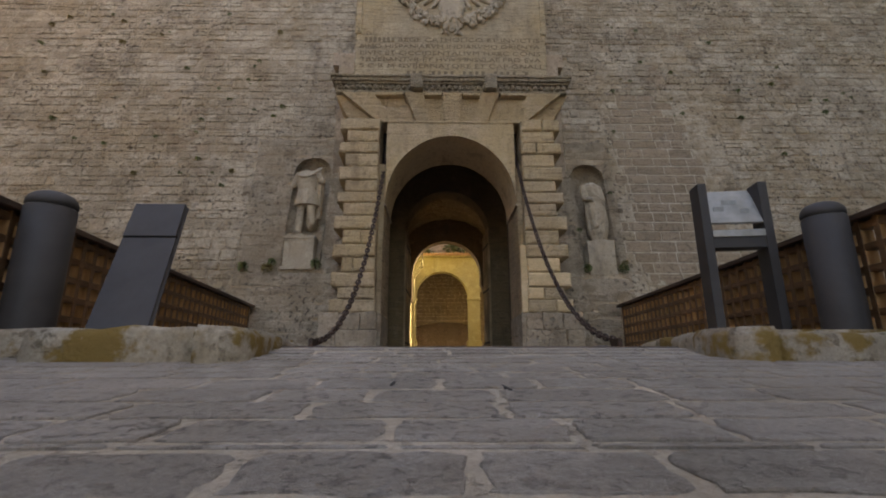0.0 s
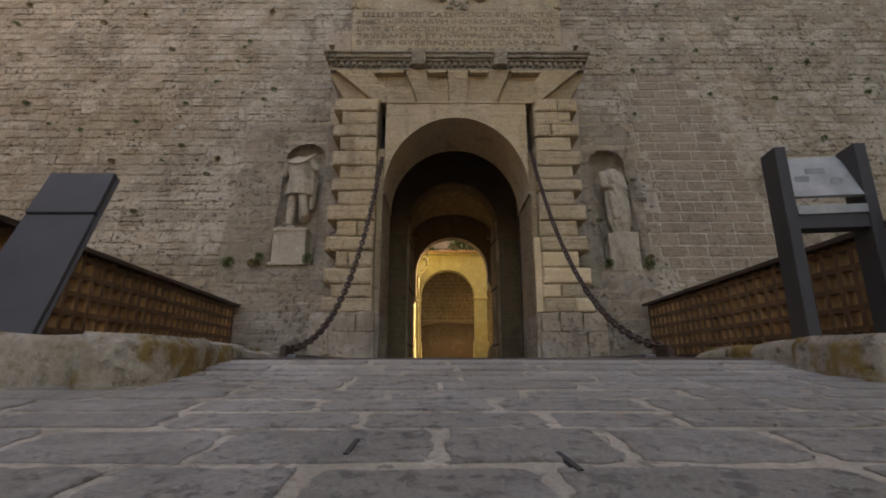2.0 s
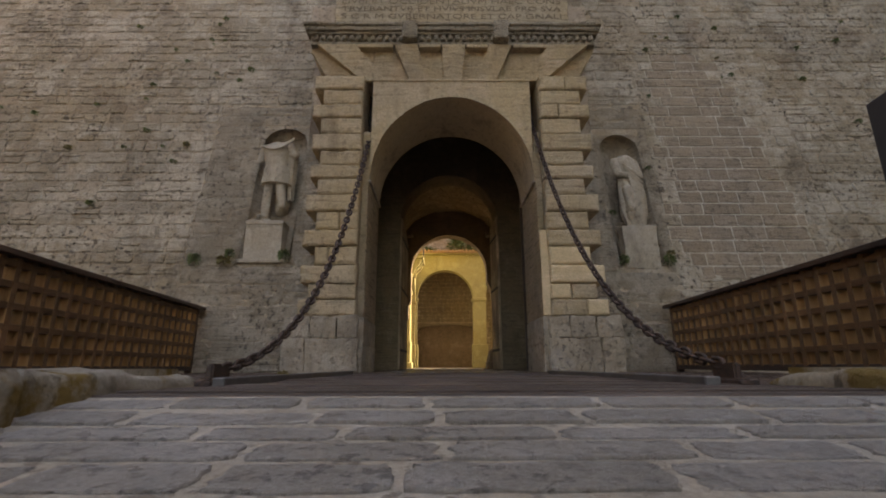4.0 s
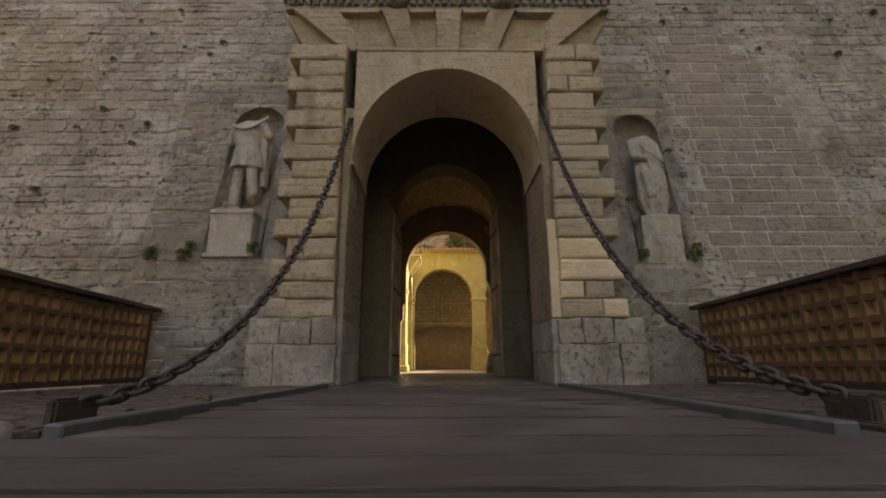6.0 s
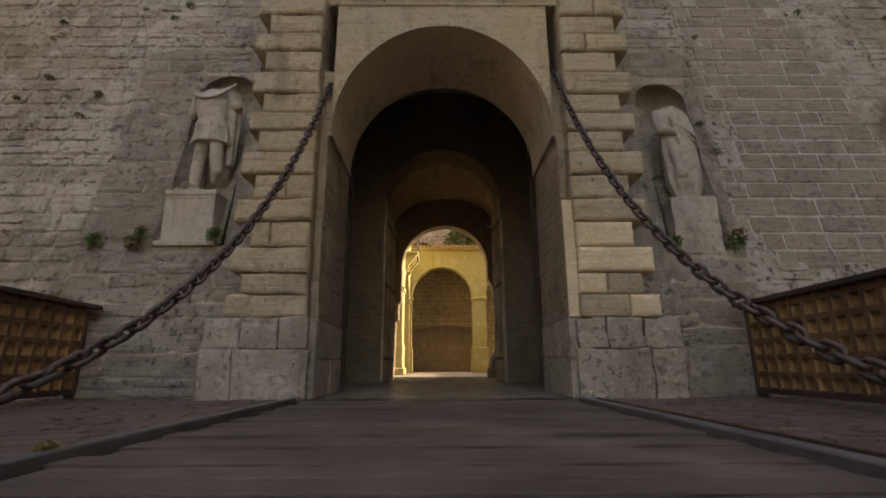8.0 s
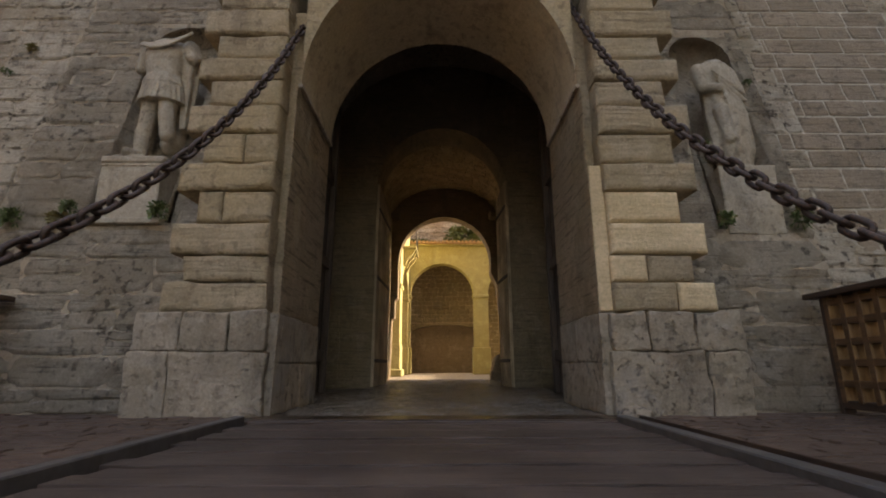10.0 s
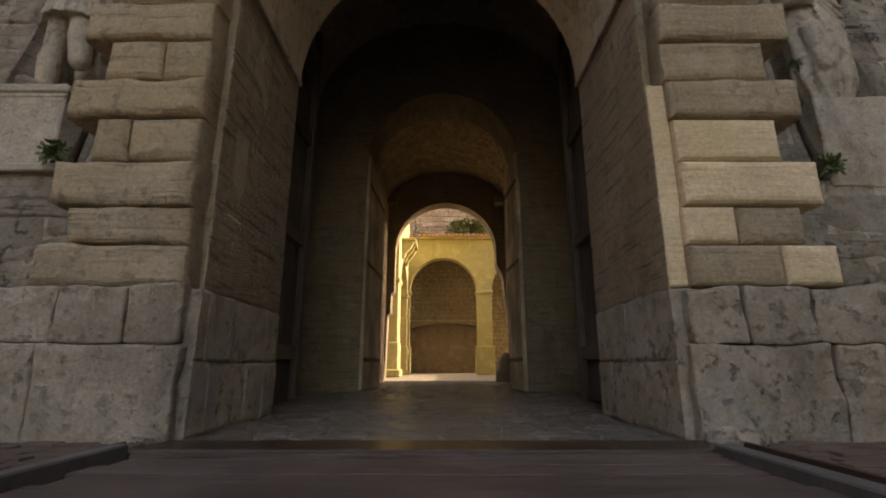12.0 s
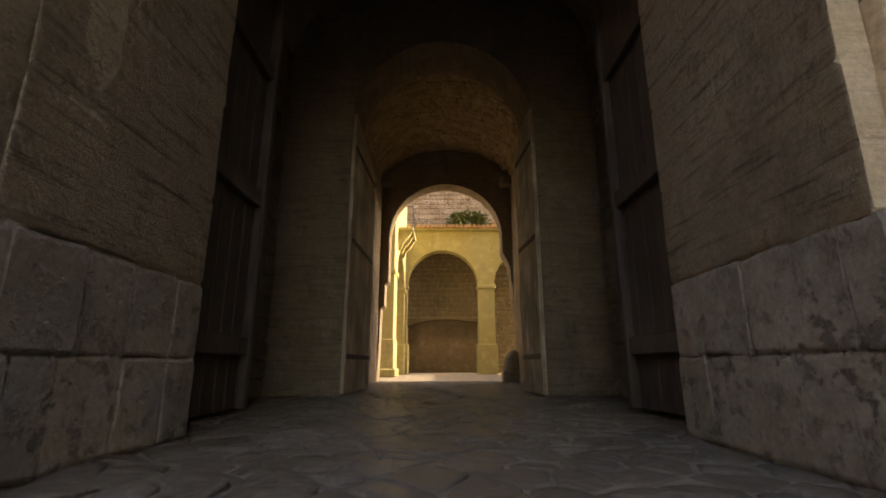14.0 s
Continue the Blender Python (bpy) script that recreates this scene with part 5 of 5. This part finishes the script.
for cx in (-4.17, 0.10, 4.37, 8.64):
    arch_shell("arch", M_OCHRE, arcade, arch(28, 1.74, 4.23, 1.76, cx), arch(28, 1.74, 4.23, 1.76, cx), AY, AY + 0.6, 7.0, 1.74, 2)
    p, q = cx + 1.74, cx + 2.53
    simple("pier", M_OCHRE, arcade, [(p, q, AY + 0.002, AY + 0.6, 0, 7.0)])
    simple("pier_base", M_OCHRE, arcade, [(p - 0.08, q + 0.08, AY - 0.09, AY + 0.69, 0, 1.4)], 0.03)
    simple("pier_cap", M_OCHRE, arcade, [(p - 0.06, q + 0.06, AY - 0.06, AY + 0.66, 4.06, 4.26)], 0.03)
    # thin archivolt
    bm = bmesh.new()
    o, i_ = arch(28, 1.855, 4.23, 1.875, cx), arch(28, 1.745, 4.23, 1.765, cx)
    va = [[bm.verts.new((x, yy, z)) for x, z in ring] for ring, yy in ((o, AY), (o, AY - 0.03), (i_, AY - 0.03), (i_, AY))]
    for r, s in zip(va, va[1:]):
        for k in range(28):
            bm.faces.new((r[k], r[k + 1], s[k + 1], s[k]))
    part("archivolt", bm, M_OCHRE, arcade)
simple("eaves", M_OCHRE, arcade, [(-5, 9.3, AY - 0.12, AY + 0.6, 7.0, 7.1)], 0.02)
simple("roof", M_TILE, arcade, [(-5, 9.3, AY - 0.1, 26.9, 7.1, 7.2)])
tile = None
for i in range(64):
    if tile is None:
        bm = bmesh.new()
        bmesh.ops.create_cone(bm, cap_ends=True, segments=10, radius1=0.1, radius2=0.085, depth=0.7, matrix=pose(0, 0, 0, 90))
        tile = part("roof_tile", bm, M_TILE, arcade)
        o = tile
    else:
        o = new("roof_tile", tile.data)
        o.parent = arcade
    o.location = (-4.9 + i * 0.22, AY + 0.12, 7.2 + random.uniform(-0.012, 0.012))
back = thing("wall_back", "rubble back wall behind the arcade with a dark low arch", "wall", kind="structure")
cells_b = courses(-4.6, 6.5, 0, 6.9, (0.2, 0.3), (0.3, 0.7), [(-1.95, 2.75, 0, 2.55), (-1.9, 2.7, 2.5, 2.98)], 88)
simple("core", M_MORTAR, back, [(-5, -1.95, 24.6, 25, 0, 7), (2.75, 9, 24.6, 25, 0, 7), (-1.95, 2.75, 24.6, 25, 2.95, 7)])
simple("recess", M_SOOT, back, [(-2.2, 3.0, 26.2, 26.4, 0, 3.2), (-2.2, -1.95, 25, 26.2, 0, 3.2), (2.75, 3.0, 25, 26.2, 0, 3.2), (-2.2, 3.0, 25, 26.4, 3.2, 3.3)])
arch_shell("low_arch", M_RUBSHADE, back, arch(20, 2.35, 2.3, 0.62, 0.4), arch(20, 2.35, 2.3, 0.62, 0.4), 24.56, 25.0, 3.0, 2.35, 2)
lay(back, "rubble", cells_b, ROUGH, M_RUBSHADE, M_RUBSHADE, lambda s, z: (Vector((s, 24.6, z)), X, -Y, Z), 0.04, lambda s, z: z, 0, 0.02, "rubble_facing")
high = thing("wall_high", "tall rubble fortress wall rising behind the arcade roof", "wall", kind="structure")
simple("core", M_MORTAR, high, [(-12, 14, 27, 27.6, 0, 15)])
lay(high, "rubble", courses(-6, 7, 7, 13, (0.25, 0.4), (0.4, 0.9), (), 89), ROUGH, M_WALL, M_WALL, lambda s, z: (Vector((s, 27.0, z)), X, -Y, Z), 0.05, lambda s, z: z, 0, 0.03, "rubble_facing")

house = thing("house", "sunlit limestone house with arched ground floor and balcony", "house")
HX = -1.72
bm = bmesh.new()
n = 16
op = [(18.2 - 1.75 * math.cos(math.pi * i / n), 3.9 + 1.3 * math.sin(math.pi * i / n)) for i in range(n + 1)]
def face_strip(x):
    lowr = [bm.verts.new((x, y, z)) for y, z in op]
    upr = [bm.verts.new((x, y, 6.0)) for y, z in op]
    for i in range(n):
        bm.faces.new((lowr[i], lowr[i + 1], upr[i + 1], upr[i]))
    return lowr
f0, f1 = face_strip(HX), face_strip(HX - 0.8)
for i in range(n):
    bm.faces.new((f0[i], f0[i + 1], f1[i + 1], f1[i]))
part("arch_wall", bm, M_OCHRE, house)
simple("pier", M_OCHRE, house, [(HX - 0.8, HX, 15.45, 16.45, 0, 6.0)], 0.02)
simple("pier", M_OCHRE, house, [(HX - 0.8, HX, 19.95, 20.75, 0, 6.0)], 0.02)
for y0, y1 in ((15.4, 16.5), (19.9, 20.76)):
    simple("pier_base", M_OCHRE, house, [(HX - 0.9, HX + 0.04, y0, y1, 0, 1.35)], 0.03)
    simple("pier_cap", M_OCHRE, house, [(HX - 0.86, HX + 0.06, y0, y1, 3.75, 3.95)], 0.03)
simple("kerbstone", M_OCHRE, house, [(HX - 0.95, HX + 0.13, 15.3, 16.55, 0, 0.3)], 0.04)
simple("upper_wall", M_OCHRE, house, [(HX - 0.8, HX, 15.45, 20.75, 6.0, 11)], 0.0)
simple("inner_wall", M_SOOT, house, [(HX - 3.2, HX - 3, 13, 21, 0, 6), (HX - 3.2, HX - 0.8, 15.0, 20.75, 6, 6.2)])
bal = part("balcony", (lambda b: (box(b, HX, HX + 0.62, 16.4, 18.4, 5.75, 5.88, 0.02), b)[1])(bmesh.new()), M_OCHRE, house)
for y in (16.6, 17.4, 18.2):
    bm = bmesh.new()
    prof = [(HX, 4.95), (HX + 0.12, 5.0), (HX + 0.2, 5.25), (HX + 0.4, 5.45), (HX + 0.56, 5.75), (HX, 5.75)]
    v0 = [bm.verts.new((x, y - 0.09, z)) for x, z in prof]
    v1 = [bm.verts.new((x, y + 0.09, z)) for x, z in prof]
    bm.faces.new(v0)
    bm.faces.new(v1[::-1])
    for i in range(6):
        bm.faces.new((v0[i], v0[(i + 1) % 6], v1[(i + 1) % 6], v1[i]))
    part("bracket", bm, M_OCHRE, bal)
simple("rail", M_EDGE, bal, [(HX + 0.56, HX + 0.6, 16.42, 18.38, 6.75, 6.8), (HX, HX + 0.6, 16.42, 16.46, 6.75, 6.8)])
for i in range(15):
    simple("baluster", M_EDGE, bal, [(HX + 0.57, HX + 0.59, 16.45 + i * 0.135, 16.47 + i * 0.135, 5.88, 6.76)])

# ---- weeds on the walls and bushes above the court ----
def leaves(name, count, r, leaf, mat, seed, flat=1.0):
    rng = random.Random(seed)
    verts, faces = [], []
    for i in range(count):
        d = Vector((rng.uniform(-1, 1), rng.uniform(-1, 0.4), rng.uniform(-0.5, 1))).normalized()
        c = d * r * rng.uniform(0.15, 1.0) * Vector((1, 1, 1)).length / 1.732
        c.z *= flat
        side = d.cross(Vector((rng.uniform(-1, 1), rng.uniform(-1, 1), rng.uniform(-1, 1)))).normalized() * leaf * 0.35
        tip = d * leaf * rng.uniform(0.7, 1.4) + Vector((0, 0, -0.2 * leaf))
        k = len(verts)
        verts += [c, c + tip * 0.5 + side, c + tip, c + tip * 0.5 - side]
        faces += [(k, k + 1, k + 2), (k, k + 2, k + 3)]
    me = bpy.data.meshes.new(name)
    me.from_pydata([tuple(v) for v in verts], [], faces)
    me.materials.append(mat)
    return me


WEED = [leaves("weed", 260, 0.10, 0.04, M_LEAF, 1), leaves("weed", 130, 0.075, 0.035, M_LEAF, 2, 0.6), leaves("weed", 180, 0.09, 0.045, M_DRY, 3, 0.7)]


def weed(x, z, size, kind, y=None):
    ob = new("weed", WEED[kind])
    ob.matrix_basis = Matrix.Translation((x, (wall_y(z) if y is None else y) - 0.05, z)) @ Matrix.Diagonal((size, size, size, 1)) @ pose(0, 0, 0, 0, 0, random.uniform(-40, 40))
    tagged(ob, "small green weed rooted in the wall joints" if kind < 2 else "small dry weed rooted in the wall joints", "weed", "wall weeds")


for x, z, s, k in ((-4.72, 2.02, 1.1, 0), (-4.18, 2.0, 1.2, 2), (-4.05, 2.12, 0.8, 0), (-3.06, 2.08, 1.05, 0), (3.14, 1.98, 0.9, 0), (3.98, 1.98, 1.0, 0), (4.02, 2.12, 0.7, 2), (3.02, 2.9, 0.8, 1)):
    weed(x, z, s, k, 0.33 if abs(x) < 4.1 else None)
for x, z, s in ((-4.5, 6.65, 0.9), (-6.4, 4.95, 0.8), (-7.0, 3.2, 1.0), (-5.6, 7.6, 0.7), (-6.6, 6.2, 0.8), (-8.9, 5.4, 0.9), (-6.0, 6.9, 0.7), (-5.4, 8.3, 0.8), (-7.4, 8.0, 0.9), (-10.5, 6.2, 1.0), (2.62, 8.15, 1.3), (4.0, 4.0, 0.7),
                (4.6, 7.3, 0.8), (6.4, 8.0, 0.8), (5.6, 8.4, 0.7), (8.0, 6.4, 0.9), (9.2, 7.6, 0.9), (8.8, 5.2, 0.9), (10.4, 6.6, 1.0), (7.8, 9.2, 0.9), (4.4, 5.9, 0.6), (2.72, 5.0, 0.8)):
    weed(x, z, s, 1)
tuft = new("weed", WEED[2])
tuft.matrix_basis = Matrix.Translation((-1.60, -3.75, 0.04)) @ Matrix.Diagonal((0.45, 0.45, 0.5, 1))
tagged(tuft, "dry tuft of weed on the bridge edge rail", "weed", "wall weeds")
rng = random.Random(77)
for i in range(44):
    right = i % 3 == 0
    weed(rng.uniform(4.8, 11.5) if right else -rng.uniform(4.4, 12), rng.uniform(5.6, 10) if right else rng.uniform(4.0, 10.5), rng.uniform(0.35, 0.8), rng.choice((1, 1, 2)))
BUSH = leaves("bush", 900, 0.75, 0.16, M_BUSH, 9, 0.8)
for x, z, s in ((-1.5, 8.4, 1.0), (-0.2, 8.0, 0.7), (1.75, 9.2, 1.25), (2.6, 8.2, 0.8)):
    ob = new("bush", BUSH)
    ob.matrix_basis = Matrix.Translation((x, 26.5, z)) @ Matrix.Diagonal((s * 1.4, s, s, 1))
    tagged(ob, "green bush growing on the wall above the arcade", "bush", "wall bushes")

# ---- paving stones of the ramp ----
UPR = Vector((0, 1, 0.118)).normalized()
OUTR = Vector((0, -0.118, 1)).normalized()
ROWS_Y = (-8.72, -8.445, -8.171, -7.877, -7.557, -7.33, -7.113, -6.90, -6.689, -6.50, -6.332, -6.13, -5.94)
cells = courses(-7.5, 7.5, -13.0, ROWS_Y[0], (0.25, 0.31), (0.42, 0.72), (), 17)
for k, (lo, hi) in enumerate(zip(ROWS_Y, ROWS_Y[1:])):
    cells += courses(-7.5, 7.5, lo, hi, (hi - lo, hi - lo + 0.001), (0.40, 0.70), (), 170 + k)
cells = [c for c in cells if not (c[3] > -6.45 and (c[0] > 1.95 or c[1] < -1.95))]
lay(road, "paving_stone", cells, FLAGS, M_PAVE, M_PAVE, lambda s, t: (Vector((s, t, ramp_z(t) - 0.013)), X, OUTR, UPR), 0.014, lambda s, t: abs(s) * 0.8 + abs(t + 7.5), 300, 0.042, "far_paving")
# Slots are thin black boxes; the shade of the groove is painted.
for x, y, turn in ((-0.543, -7.75, -3), (-0.02, -7.865, 9)):
    ob = simple("drain_slot", M_VOID, road, [(-0.007, 0.007, -0.065, 0.065, -0.01, 0.0035)])
    ob.matrix_basis = pose(x, y, ramp_z(y), 6.7, 0, turn)
